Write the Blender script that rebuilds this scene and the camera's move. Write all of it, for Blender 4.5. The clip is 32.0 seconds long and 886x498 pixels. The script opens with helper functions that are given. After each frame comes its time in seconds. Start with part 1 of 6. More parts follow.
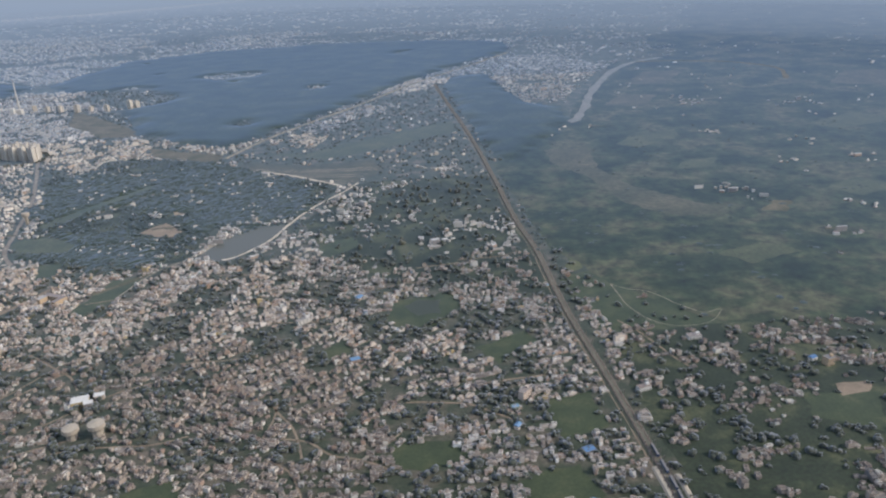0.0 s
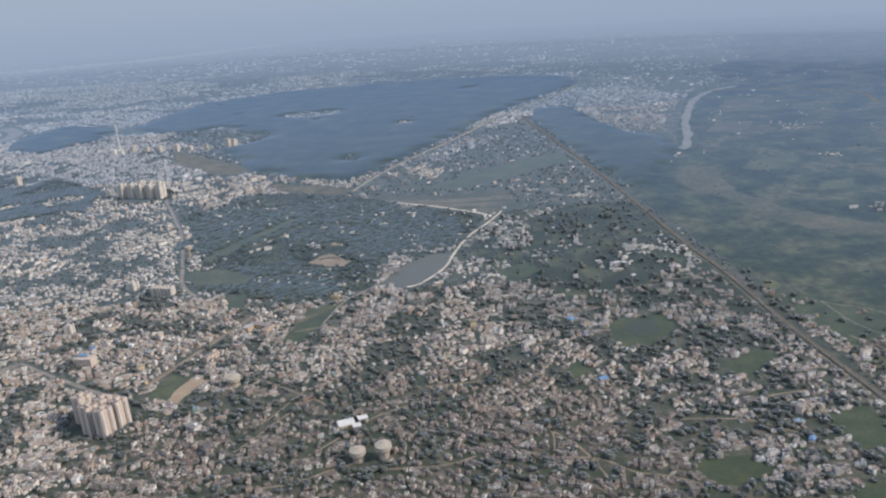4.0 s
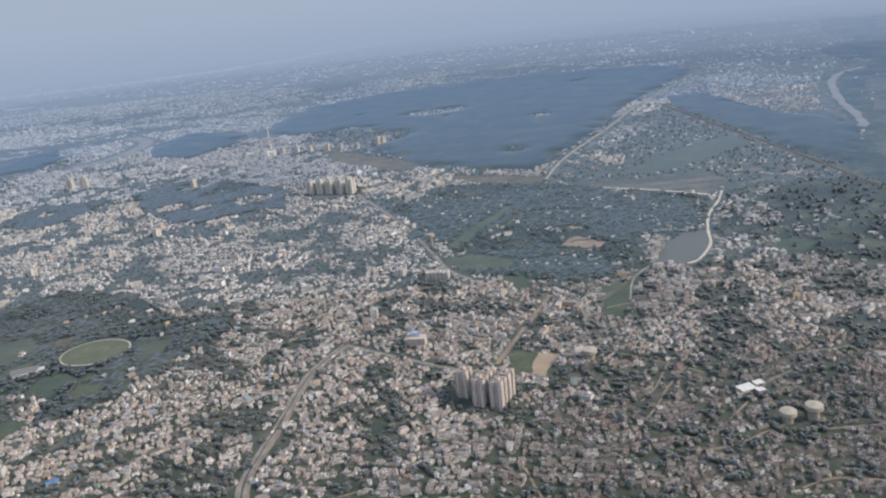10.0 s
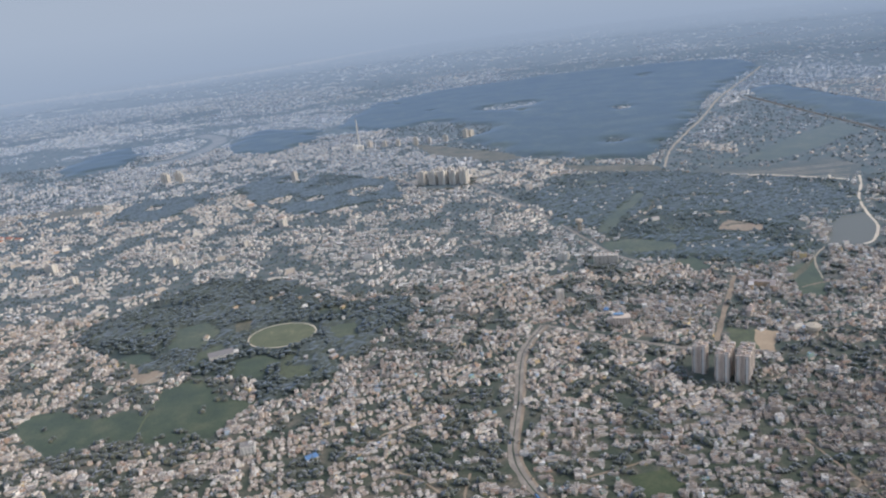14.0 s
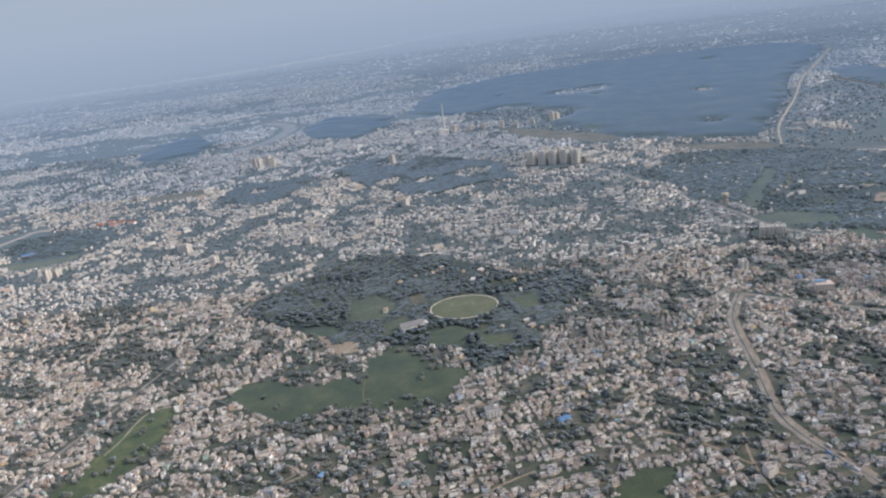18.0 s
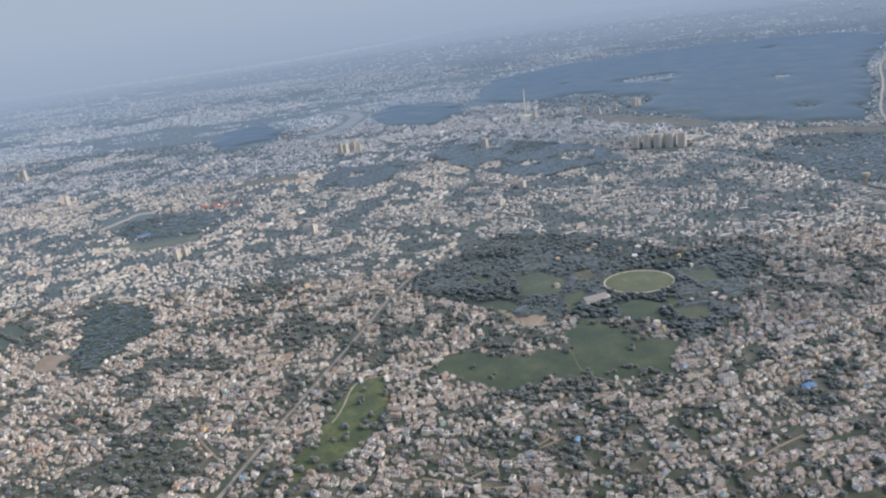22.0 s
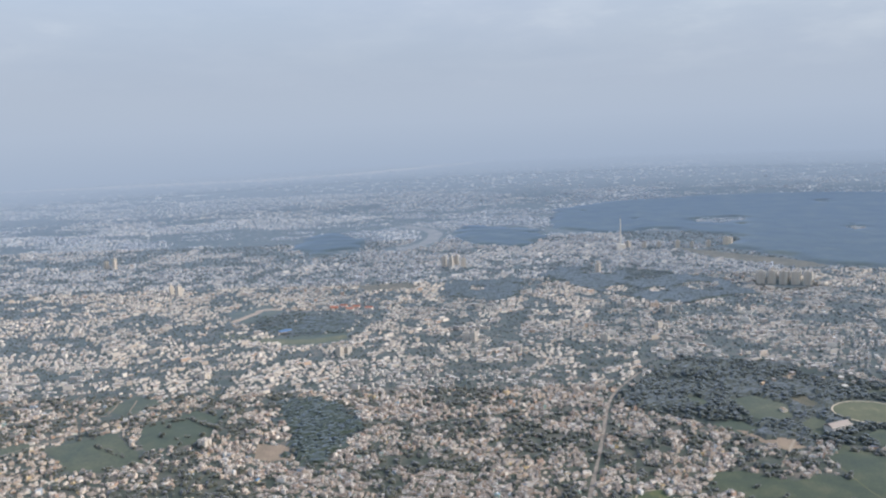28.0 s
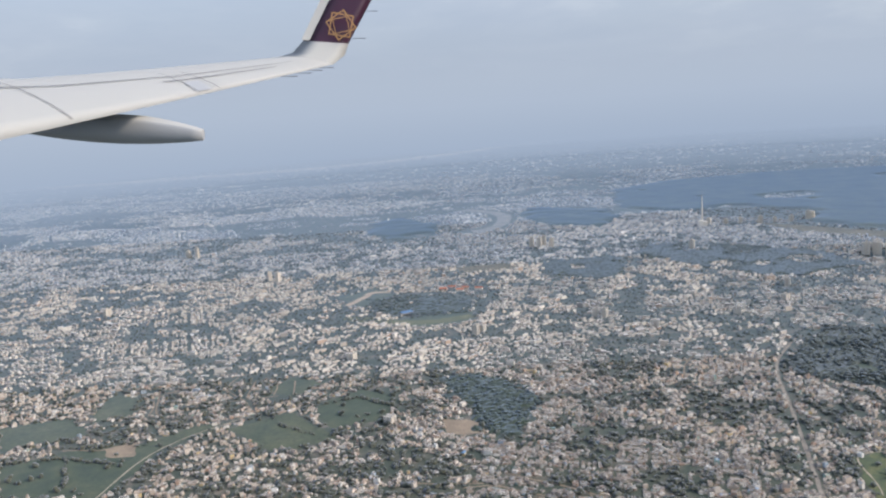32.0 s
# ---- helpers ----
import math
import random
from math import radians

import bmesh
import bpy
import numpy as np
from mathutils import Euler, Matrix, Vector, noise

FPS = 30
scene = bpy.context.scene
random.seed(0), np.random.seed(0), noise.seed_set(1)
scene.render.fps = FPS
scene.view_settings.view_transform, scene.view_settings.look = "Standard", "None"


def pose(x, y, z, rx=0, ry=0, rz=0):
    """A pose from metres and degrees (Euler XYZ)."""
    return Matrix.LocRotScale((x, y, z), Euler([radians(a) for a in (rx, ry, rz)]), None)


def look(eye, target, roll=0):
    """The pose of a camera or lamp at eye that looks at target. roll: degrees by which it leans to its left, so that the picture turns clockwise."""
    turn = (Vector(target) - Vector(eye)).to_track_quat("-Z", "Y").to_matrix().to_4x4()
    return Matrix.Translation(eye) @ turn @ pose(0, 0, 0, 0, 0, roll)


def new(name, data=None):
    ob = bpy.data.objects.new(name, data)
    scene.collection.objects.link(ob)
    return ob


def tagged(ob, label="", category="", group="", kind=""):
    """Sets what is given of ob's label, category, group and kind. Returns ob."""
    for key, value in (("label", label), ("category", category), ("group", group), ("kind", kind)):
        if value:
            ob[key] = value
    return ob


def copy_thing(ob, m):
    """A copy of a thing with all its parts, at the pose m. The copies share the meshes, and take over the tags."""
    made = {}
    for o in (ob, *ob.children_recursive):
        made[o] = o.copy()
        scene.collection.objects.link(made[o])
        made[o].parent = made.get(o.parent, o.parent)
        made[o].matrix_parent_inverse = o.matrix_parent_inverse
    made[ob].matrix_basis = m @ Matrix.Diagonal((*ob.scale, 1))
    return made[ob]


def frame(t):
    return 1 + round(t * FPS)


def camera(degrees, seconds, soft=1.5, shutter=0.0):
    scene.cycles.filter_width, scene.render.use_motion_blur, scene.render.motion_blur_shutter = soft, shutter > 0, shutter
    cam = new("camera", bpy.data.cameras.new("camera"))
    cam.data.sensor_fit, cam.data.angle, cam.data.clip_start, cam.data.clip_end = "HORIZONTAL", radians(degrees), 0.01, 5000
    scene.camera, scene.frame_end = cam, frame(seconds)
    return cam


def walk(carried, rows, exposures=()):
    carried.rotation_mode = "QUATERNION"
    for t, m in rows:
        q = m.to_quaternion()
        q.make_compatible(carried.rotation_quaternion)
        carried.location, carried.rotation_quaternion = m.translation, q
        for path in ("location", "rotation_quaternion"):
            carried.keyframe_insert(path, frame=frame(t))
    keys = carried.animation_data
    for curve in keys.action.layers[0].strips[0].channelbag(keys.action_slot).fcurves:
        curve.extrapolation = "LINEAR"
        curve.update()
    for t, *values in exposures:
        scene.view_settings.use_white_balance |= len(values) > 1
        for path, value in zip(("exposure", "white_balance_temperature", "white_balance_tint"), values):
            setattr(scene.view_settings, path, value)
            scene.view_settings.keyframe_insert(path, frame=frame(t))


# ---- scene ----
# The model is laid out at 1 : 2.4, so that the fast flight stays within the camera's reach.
cam = camera(61.0, 32.0, soft=2.2)
METRES, EYE, TILT, LEAN, TURN = 1000.0, 215.4, -22.17, 2.33, 0.0
ROWS = [
    (0.0, 0.0, 0.0, 0.0, -0.0, 0.0, -0.0),
    (0.5, -0.0165, -0.0, -0.0003, 0.15, 1.34, -0.04),
    (1.0, -0.0333, -0.0005, -0.0016, 0.31, 2.02, -0.12),
    (1.5, -0.0503, -0.0013, -0.0025, 0.42, 2.62, -0.11),
    (2.0, -0.0671, -0.0025, -0.0045, 0.44, 2.92, -0.12),
    (2.5, -0.0832, -0.0025, -0.0053, 0.48, 2.93, -0.11),
    (3.0, -0.0994, -0.0028, -0.0066, 0.48, 2.87, 0.19),
    (3.5, -0.1156, -0.0027, -0.0079, 0.61, 2.84, 0.75),
    (5.5, -0.1803, -0.0048, -0.0122, 1.55, 3.12, 1.77),
    (6.0, -0.1966, -0.0056, -0.0136, 1.81, 3.09, 1.95),
    (6.5, -0.2123, -0.0059, -0.0148, 2.07, 3.1, 2.12),
    (7.0, -0.2282, -0.0065, -0.0156, 2.21, 3.11, 2.32),
    (7.5, -0.244, -0.0072, -0.0167, 2.41, 3.04, 2.52),
    (8.0, -0.26, -0.0078, -0.0176, 2.51, 3.02, 2.65),
    (8.5, -0.2757, -0.0084, -0.0186, 2.66, 3.03, 2.76),
    (9.0, -0.2916, -0.0094, -0.0195, 2.79, 3.05, 2.8),
    (9.5, -0.3075, -0.01, -0.0203, 2.9, 3.23, 2.84),
    (10.0, -0.3233, -0.0111, -0.0213, 3.03, 3.29, 2.84),
    (10.5, -0.3392, -0.0118, -0.0226, 3.11, 3.48, 2.81),
    (11.0, -0.3549, -0.0127, -0.0234, 3.2, 3.54, 2.86),
    (11.5, -0.3709, -0.0135, -0.0245, 3.22, 3.68, 2.88),
    (12.0, -0.3865, -0.0143, -0.0251, 3.3, 3.68, 2.95),
    (12.5, -0.4024, -0.0153, -0.026, 3.38, 3.6, 2.97),
    (13.0, -0.418, -0.0159, -0.0273, 3.46, 3.59, 2.99),
    (13.5, -0.4338, -0.0162, -0.0286, 3.56, 3.55, 3.04),
    (14.0, -0.4493, -0.017, -0.0294, 3.69, 3.51, 3.2),
    (14.5, -0.465, -0.0171, -0.0309, 3.83, 3.61, 3.28),
    (16.5, -0.5271, -0.0207, -0.0354, 4.15, 3.36, 3.38),
    (17.0, -0.5424, -0.0213, -0.0365, 4.2, 3.39, 3.44),
    (17.5, -0.5577, -0.022, -0.0378, 4.24, 3.44, 3.52),
    (18.0, -0.5731, -0.0228, -0.0387, 4.29, 3.12, 3.58),
    (18.5, -0.5882, -0.0235, -0.0399, 4.33, 3.03, 3.62),
    (19.0, -0.6036, -0.0243, -0.0409, 4.4, 2.82, 3.58),
    (19.5, -0.6187, -0.0253, -0.0417, 4.44, 2.79, 3.55),
    (20.0, -0.6343, -0.0261, -0.0427, 4.45, 2.8, 3.51),
    (20.5, -0.6493, -0.0273, -0.0433, 4.49, 2.79, 3.52),
    (21.0, -0.6646, -0.0284, -0.0444, 4.48, 2.82, 3.45),
    (21.5, -0.6798, -0.0292, -0.0454, 4.5, 2.82, 3.45),
    (22.0, -0.695, -0.03, -0.0465, 4.49, 2.83, 3.39),
    (22.5, -0.7103, -0.0311, -0.0476, 4.5, 2.84, 3.3),
    (23.0, -0.7255, -0.0322, -0.0484, 4.53, 2.8, 3.28),
    (23.5, -0.7409, -0.0332, -0.0497, 4.55, 2.93, 3.25),
    (24.0, -0.7562, -0.0343, -0.0506, 4.58, 2.96, 3.22),
    (24.5, -0.7716, -0.0353, -0.0511, 4.62, 3.03, 3.2),
    (25.0, -0.7879, -0.0366, -0.0518, 4.51, 3.06, 1.86),
    (25.5, -0.8029, -0.0375, -0.0526, 4.03, 5.38, 0.54),
    (26.0, -0.8172, -0.0383, -0.0533, 3.61, 8.79, -0.22),
    (26.5, -0.8322, -0.0386, -0.0545, 3.02, 10.11, -0.72),
    (28.5, -0.8921, -0.0432, -0.0589, 2.04, 12.98, -0.59),
    (29.0, -0.9069, -0.0452, -0.0615, 2.11, 13.27, -0.28),
    (29.5, -0.9221, -0.0445, -0.0623, 2.28, 13.08, 0.11),
    (30.0, -0.9365, -0.0456, -0.0635, 2.46, 12.84, 0.35),
    (30.5, -0.9516, -0.0448, -0.0644, 2.59, 12.43, 0.42),
    (31.0, -0.9663, -0.0456, -0.0655, 2.76, 12.01, 0.43),
    (31.5, -0.9809, -0.0456, -0.0668, 2.9, 11.72, 0.43),
    (32.0, -0.996, -0.0457, -0.0672, 2.98, 11.49, 0.46),
]
EXPOSURE = [(0.0, -0.22, 6130, 10), (3.0, -0.14, 6130, 10), (8.0, -0.07, 6140, 10), (24.5, 0.0, 6170, 10), (26.5, 0.08, 6250, 10), (32.0, 0.12, 6330, 10)]
walk(cam, [(t, pose(0, 0, EYE, TILT, LEAN, TURN) @ pose(METRES * x, METRES * y, METRES * z, 90 + pitch, roll, yaw)) for t, x, y, z, yaw, pitch, roll in ROWS], EXPOSURE)

# ---- sky, sun ----
SUN_AZ, SUN_EL = 101.0, 35.0  # degrees; azimuth clockwise from +y
world = bpy.data.worlds.new("sky")
scene.world = world
world.use_nodes = True
wn = world.node_tree.nodes
sky = wn.new("ShaderNodeTexSky")
sky.sky_type, sky.sun_disc = "NISHITA", False
sky.sun_elevation, sky.sun_rotation = radians(SUN_EL), radians(SUN_AZ)
sky.air_density, sky.dust_density, sky.ozone_density, sky.altitude = 1.0, 3.5, 1.0, 200
# thin high haze in front of the blue, with faint cloud
wt = world.node_tree
spot, stretch, cloud, veil, pale = (wn.new("ShaderNode" + k) for k in ("TexCoord", "Mapping", "TexNoise", "Mix", "MapRange"))
stretch.inputs["Scale"].default_value = (1.0, 1.0, 3.5)
cloud.inputs["Scale"].default_value, cloud.inputs["Detail"].default_value = 3.0, 5.0
pale.inputs["From Min"].default_value, pale.inputs["From Max"].default_value = 0.35, 0.75
pale.inputs["To Min"].default_value, pale.inputs["To Max"].default_value = 0.52, 0.98
veil.data_type = "RGBA"
veil.inputs[7].default_value = (2.60, 3.02, 3.72, 1)
wt.links.new(spot.outputs["Generated"], stretch.inputs[0])
wt.links.new(stretch.outputs[0], cloud.inputs["Vector"])
wt.links.new(cloud.outputs["Fac"], pale.inputs["Value"])
wt.links.new(pale.outputs[0], veil.inputs[0])
wt.links.new(sky.outputs[0], veil.inputs[6])
wt.links.new(veil.outputs[2], wn["Background"].inputs["Color"])
wn["Background"].inputs["Strength"].default_value = 0.235
sun_data = bpy.data.lights.new("sun", "SUN")
sun_data.energy, sun_data.angle, sun_data.color = 3.3, radians(0.6), (1.0, 0.86, 0.70)
sun = new("sun", sun_data)
sun.matrix_world = look((math.sin(radians(SUN_AZ)) * 900, math.cos(radians(SUN_AZ)) * 900, 900 * math.tan(radians(SUN_EL))), (0, 0, 0))


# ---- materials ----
# The bluish sheen stands in for distance haze on surfaces seen at a slant.
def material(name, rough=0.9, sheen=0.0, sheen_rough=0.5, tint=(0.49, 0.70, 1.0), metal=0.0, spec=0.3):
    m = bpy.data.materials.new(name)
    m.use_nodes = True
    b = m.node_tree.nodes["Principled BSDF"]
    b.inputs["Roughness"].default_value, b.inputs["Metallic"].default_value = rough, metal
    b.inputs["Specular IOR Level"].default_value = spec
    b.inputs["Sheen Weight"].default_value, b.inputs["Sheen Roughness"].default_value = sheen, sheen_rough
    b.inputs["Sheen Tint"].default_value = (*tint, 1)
    return m, m.node_tree, b


def node(tree, kind, **inputs):
    n = tree.nodes.new(kind)
    for key, value in inputs.items():
        n.inputs[key.replace("_", " ")].default_value = value
    return n


def ramp(tree, source, stops, step=False):
    r = tree.nodes.new("ShaderNodeValToRGB")
    r.color_ramp.interpolation = "CONSTANT" if step else "LINEAR"
    e = r.color_ramp.elements
    while len(e) < len(stops):
        e.new(0.5)
    for el, (at, colour) in zip(e, stops):
        el.position, el.color = at, (*colour, 1)
    tree.links.new(source, r.inputs[0])
    return r.outputs[0]


def noise_at(tree, scale, detail=4.0, rough=0.6):
    c = tree.nodes.new("ShaderNodeNewGeometry")
    n = node(tree, "ShaderNodeTexNoise", Scale=scale, Detail=detail, Roughness=rough)
    tree.links.new(c.outputs["Position"], n.inputs["Vector"])
    return n.outputs["Fac"]


def mixed(tree, fac, a, b, mode="MIX"):
    m = tree.nodes.new("ShaderNodeMix")
    m.data_type, m.blend_type = "RGBA", mode
    for value, socket in ((fac, m.inputs[0]), (a, m.inputs[6]), (b, m.inputs[7])):
        if isinstance(value, (int, float)):
            socket.default_value = value
        elif isinstance(value, tuple):
            socket.default_value = (*value, 1)
        else:
            tree.links.new(value, socket)
    return m.outputs[2]


def bumped(tree, b, source, strength, distance):
    n = node(tree, "ShaderNodeBump", Strength=strength, Distance=distance)
    tree.links.new(source, n.inputs["Height"])
    tree.links.new(n.outputs[0], b.inputs["Normal"])


def by_piece(name, stops, grain=1.2, dirt=(0.35, 0.32, 0.29), dirt_amount=0.45, **kw):
    """A colour drawn for each piece, with weather stains over it."""
    m, t, b = material(name, **kw)
    g, o = t.nodes.new("ShaderNodeNewGeometry"), t.nodes.new("ShaderNodeObjectInfo")
    add = node(t, "ShaderNodeMath")
    t.links.new(g.outputs["Random Per Island"], add.inputs[0])
    t.links.new(o.outputs["Random"], add.inputs[1])
    fract = node(t, "ShaderNodeMath")
    fract.operation = "FRACT"
    t.links.new(add.outputs[0], fract.inputs[0])
    base = ramp(t, fract.outputs[0], stops, step=True)
    stain = ramp(t, noise_at(t, grain, 5.0, 0.7), [(0.42, (0, 0, 0)), (0.75, (dirt_amount,) * 3)])
    t.links.new(mixed(t, stain, base, dirt), b.inputs["Base Color"])
    return m


def patchy(name, stops, scale, fine=1.0, fine_dark=0.75, bump=0.0, **kw):
    """A ground cover: broad patches, and a fine grain over them."""
    m, t, b = material(name, **kw)
    base = ramp(t, noise_at(t, scale, 5.0, 0.62), stops)
    f = noise_at(t, fine, 4.0, 0.7)
    grain = ramp(t, f, [(0.3, (fine_dark,) * 3), (0.7, (1.15,) * 3)])
    t.links.new(mixed(t, 1.0, base, grain, "MULTIPLY"), b.inputs["Base Color"])
    if bump:
        bumped(t, b, f, 0.6, bump)
    return m


# Sheen amounts that lay painted haze over ground, roofs, roads and grass.
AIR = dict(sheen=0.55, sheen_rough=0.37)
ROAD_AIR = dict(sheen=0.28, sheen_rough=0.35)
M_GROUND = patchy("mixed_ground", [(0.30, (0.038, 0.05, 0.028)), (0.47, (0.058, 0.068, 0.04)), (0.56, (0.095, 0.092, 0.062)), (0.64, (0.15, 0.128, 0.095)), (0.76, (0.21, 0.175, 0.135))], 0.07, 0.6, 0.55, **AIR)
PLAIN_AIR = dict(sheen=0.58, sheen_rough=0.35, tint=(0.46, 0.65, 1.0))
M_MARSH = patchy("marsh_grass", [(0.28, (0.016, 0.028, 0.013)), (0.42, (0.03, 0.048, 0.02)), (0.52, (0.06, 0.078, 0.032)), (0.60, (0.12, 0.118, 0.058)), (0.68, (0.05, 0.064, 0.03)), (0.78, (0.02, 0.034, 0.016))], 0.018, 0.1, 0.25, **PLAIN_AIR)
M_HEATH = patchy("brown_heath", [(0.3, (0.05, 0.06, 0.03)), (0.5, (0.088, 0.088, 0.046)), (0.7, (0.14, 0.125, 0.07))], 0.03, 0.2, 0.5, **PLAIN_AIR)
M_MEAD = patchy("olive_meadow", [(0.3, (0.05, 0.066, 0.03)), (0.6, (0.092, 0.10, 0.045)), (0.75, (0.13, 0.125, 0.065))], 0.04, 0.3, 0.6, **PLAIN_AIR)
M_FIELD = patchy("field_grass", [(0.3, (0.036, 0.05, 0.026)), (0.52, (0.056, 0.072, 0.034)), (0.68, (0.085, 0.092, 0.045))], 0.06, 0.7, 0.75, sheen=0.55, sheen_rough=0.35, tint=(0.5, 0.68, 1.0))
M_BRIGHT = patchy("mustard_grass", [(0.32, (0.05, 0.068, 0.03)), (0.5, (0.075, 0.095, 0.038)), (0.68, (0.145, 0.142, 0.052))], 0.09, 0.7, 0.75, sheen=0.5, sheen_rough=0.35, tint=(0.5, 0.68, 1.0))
M_SOIL = patchy("dry_soil", [(0.3, (0.19, 0.15, 0.11)), (0.6, (0.28, 0.22, 0.16)), (0.75, (0.36, 0.29, 0.21))], 0.09, 0.8, 0.8, **ROAD_AIR)
M_SAND = patchy("pale_sand", [(0.3, (0.44, 0.38, 0.29)), (0.7, (0.60, 0.52, 0.41))], 0.06, 0.8, 0.85, sheen=0.3, sheen_rough=0.35)
M_EARTH = patchy("pale_earth", [(0.3, (0.27, 0.235, 0.18)), (0.7, (0.40, 0.345, 0.27))], 0.06, 0.5, 0.7, **ROAD_AIR)
M_TURF = patchy("worn_turf", [(0.3, (0.083, 0.094, 0.044)), (0.6, (0.12, 0.122, 0.062)), (0.75, (0.21, 0.195, 0.105))], 0.08, 0.6, 0.8, sheen=0.4, sheen_rough=0.35)
M_DRY = patchy("dry_grass", [(0.3, (0.07, 0.073, 0.04)), (0.5, (0.125, 0.112, 0.072)), (0.7, (0.20, 0.17, 0.115))], 0.05, 0.5, 0.6, sheen=0.34, sheen_rough=0.35)
M_ROAD = patchy("dusty_road", [(0.3, (0.19, 0.165, 0.14)), (0.5, (0.25, 0.22, 0.19)), (0.7, (0.34, 0.30, 0.255))], 0.12, 1.0, 0.65, **ROAD_AIR)
M_BALLAST = patchy("ballast", [(0.3, (0.125, 0.12, 0.09)), (0.55, (0.17, 0.16, 0.12)), (0.72, (0.225, 0.205, 0.155))], 0.1, 1.2, 0.6, **ROAD_AIR)
M_WATER, wt, wb = material("still_water", rough=0.2, spec=0.25)
wb.inputs["Base Color"].default_value = (0.11, 0.115, 0.105, 1)
bumped(wt, wb, noise_at(wt, 0.6), 0.1, 0.05)
M_POND, wt, wb = material("weedy_water", rough=0.35, spec=0.3)
wb.inputs["Base Color"].default_value = (0.05, 0.06, 0.045, 1)
bumped(wt, wb, noise_at(wt, 0.6), 0.15, 0.05)
# Blue-tinted sheen on the wood tops imitates the hazy air before them.
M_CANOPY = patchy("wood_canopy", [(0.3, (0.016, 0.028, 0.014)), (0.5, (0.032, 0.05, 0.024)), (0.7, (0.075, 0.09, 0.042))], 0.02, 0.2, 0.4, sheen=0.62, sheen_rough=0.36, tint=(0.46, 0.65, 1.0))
M_LEAF = by_piece("leaves", [(0, (0.05, 0.059, 0.037)), (0.3, (0.058, 0.066, 0.04)), (0.6, (0.068, 0.074, 0.044)), (0.85, (0.085, 0.088, 0.05))], 0.9, (0.046, 0.054, 0.036), 0.6, sheen=0.42, sheen_rough=0.6, tint=(0.72, 0.76, 1.0))
# Copy of the leaves for distant trees, haze mixed into base colour and sheen.
M_FAR_LEAF = by_piece("hazed_far_leaves", [(0, (0.046, 0.06, 0.05)), (0.5, (0.054, 0.068, 0.054))], 0.3, (0.042, 0.055, 0.044), 0.5, sheen=0.74, sheen_rough=0.48, tint=(0.57, 0.70, 1.0))
M_UNDER = patchy("undergrowth", [(0.3, (0.024, 0.034, 0.02)), (0.52, (0.04, 0.052, 0.028)), (0.6, (0.08, 0.09, 0.045)), (0.72, (0.13, 0.125, 0.07))], 0.035, 0.5, 0.55, sheen=0.5, sheen_rough=0.35, tint=(0.5, 0.68, 1.0))
M_OLD_WALL = by_piece("old_render", [(0, (0.36, 0.295, 0.235)), (0.27, (0.24, 0.20, 0.168)), (0.50, (0.52, 0.445, 0.365)), (0.66, (0.32, 0.225, 0.168)), (0.78, (0.18, 0.163, 0.15)), (0.89, (0.72, 0.68, 0.60))], 0.9, dirt_amount=0.5, sheen=0.25, sheen_rough=0.5)
M_OLD_ROOF = by_piece("old_roofing", [(0, (0.135, 0.12, 0.103)), (0.3, (0.195, 0.163, 0.135)), (0.52, (0.17, 0.123, 0.096)), (0.7, (0.085, 0.08, 0.077)), (0.84, (0.27, 0.24, 0.21)), (0.96, (0.44, 0.42, 0.39))], 0.8, dirt_amount=0.6, sheen=0.5, sheen_rough=0.37)
# Distant walls and roofs: greyer, narrower colours with the haze painted in.
M_FAR_WALL = by_piece("far_haze_paint", [(0, (0.42, 0.415, 0.40)), (0.25, (0.29, 0.29, 0.295)), (0.45, (0.58, 0.57, 0.55)), (0.7, (0.31, 0.315, 0.33))], 0.4, (0.33, 0.33, 0.34), dirt_amount=0.4, sheen=0.9, sheen_rough=0.8)
M_HAZE_WALL = by_piece("haze_wall_paint", [(0, (0.52, 0.49, 0.45)), (0.24, (0.40, 0.37, 0.335)), (0.42, (0.32, 0.305, 0.29)), (0.52, (0.66, 0.63, 0.585)), (0.76, (0.28, 0.275, 0.27)), (0.93, (0.42, 0.35, 0.29))], 0.6, (0.34, 0.335, 0.33), dirt_amount=0.45, sheen=0.7, sheen_rough=0.7)
M_FAR_ROOF = by_piece("far_haze_roof", [(0, (0.20, 0.20, 0.195)), (0.3, (0.30, 0.295, 0.285)), (0.6, (0.14, 0.14, 0.14)), (0.8, (0.46, 0.45, 0.44))], 0.5, (0.25, 0.25, 0.25), dirt_amount=0.5, sheen=0.7, sheen_rough=0.4)
M_PARK = patchy("park_leaves", [(0.3, (0.044, 0.054, 0.044)), (0.5, (0.053, 0.065, 0.05)), (0.7, (0.066, 0.078, 0.055))], 0.12, 0.9, 0.7, sheen=0.32, sheen_rough=0.55, tint=(0.58, 0.70, 1.0))
M_WOOD = patchy("town_wood", [(0.3, (0.034, 0.05, 0.04)), (0.5, (0.044, 0.062, 0.046)), (0.7, (0.06, 0.078, 0.052))], 0.08, 0.5, 0.6, sheen=0.40, sheen_rough=0.48, tint=(0.52, 0.66, 1.0))
# House paint of the middle town, contrast squeezed to put haze in the colour.
M_MID_WALL = by_piece("mid_haze_paint", [(0, (0.64, 0.59, 0.52)), (0.22, (0.50, 0.44, 0.37)), (0.38, (0.36, 0.33, 0.295)), (0.50, (0.72, 0.675, 0.60)), (0.76, (0.28, 0.265, 0.25)), (0.92, (0.46, 0.35, 0.27))], 0.7, (0.36, 0.345, 0.33), dirt_amount=0.45, sheen=0.45, sheen_rough=0.5)
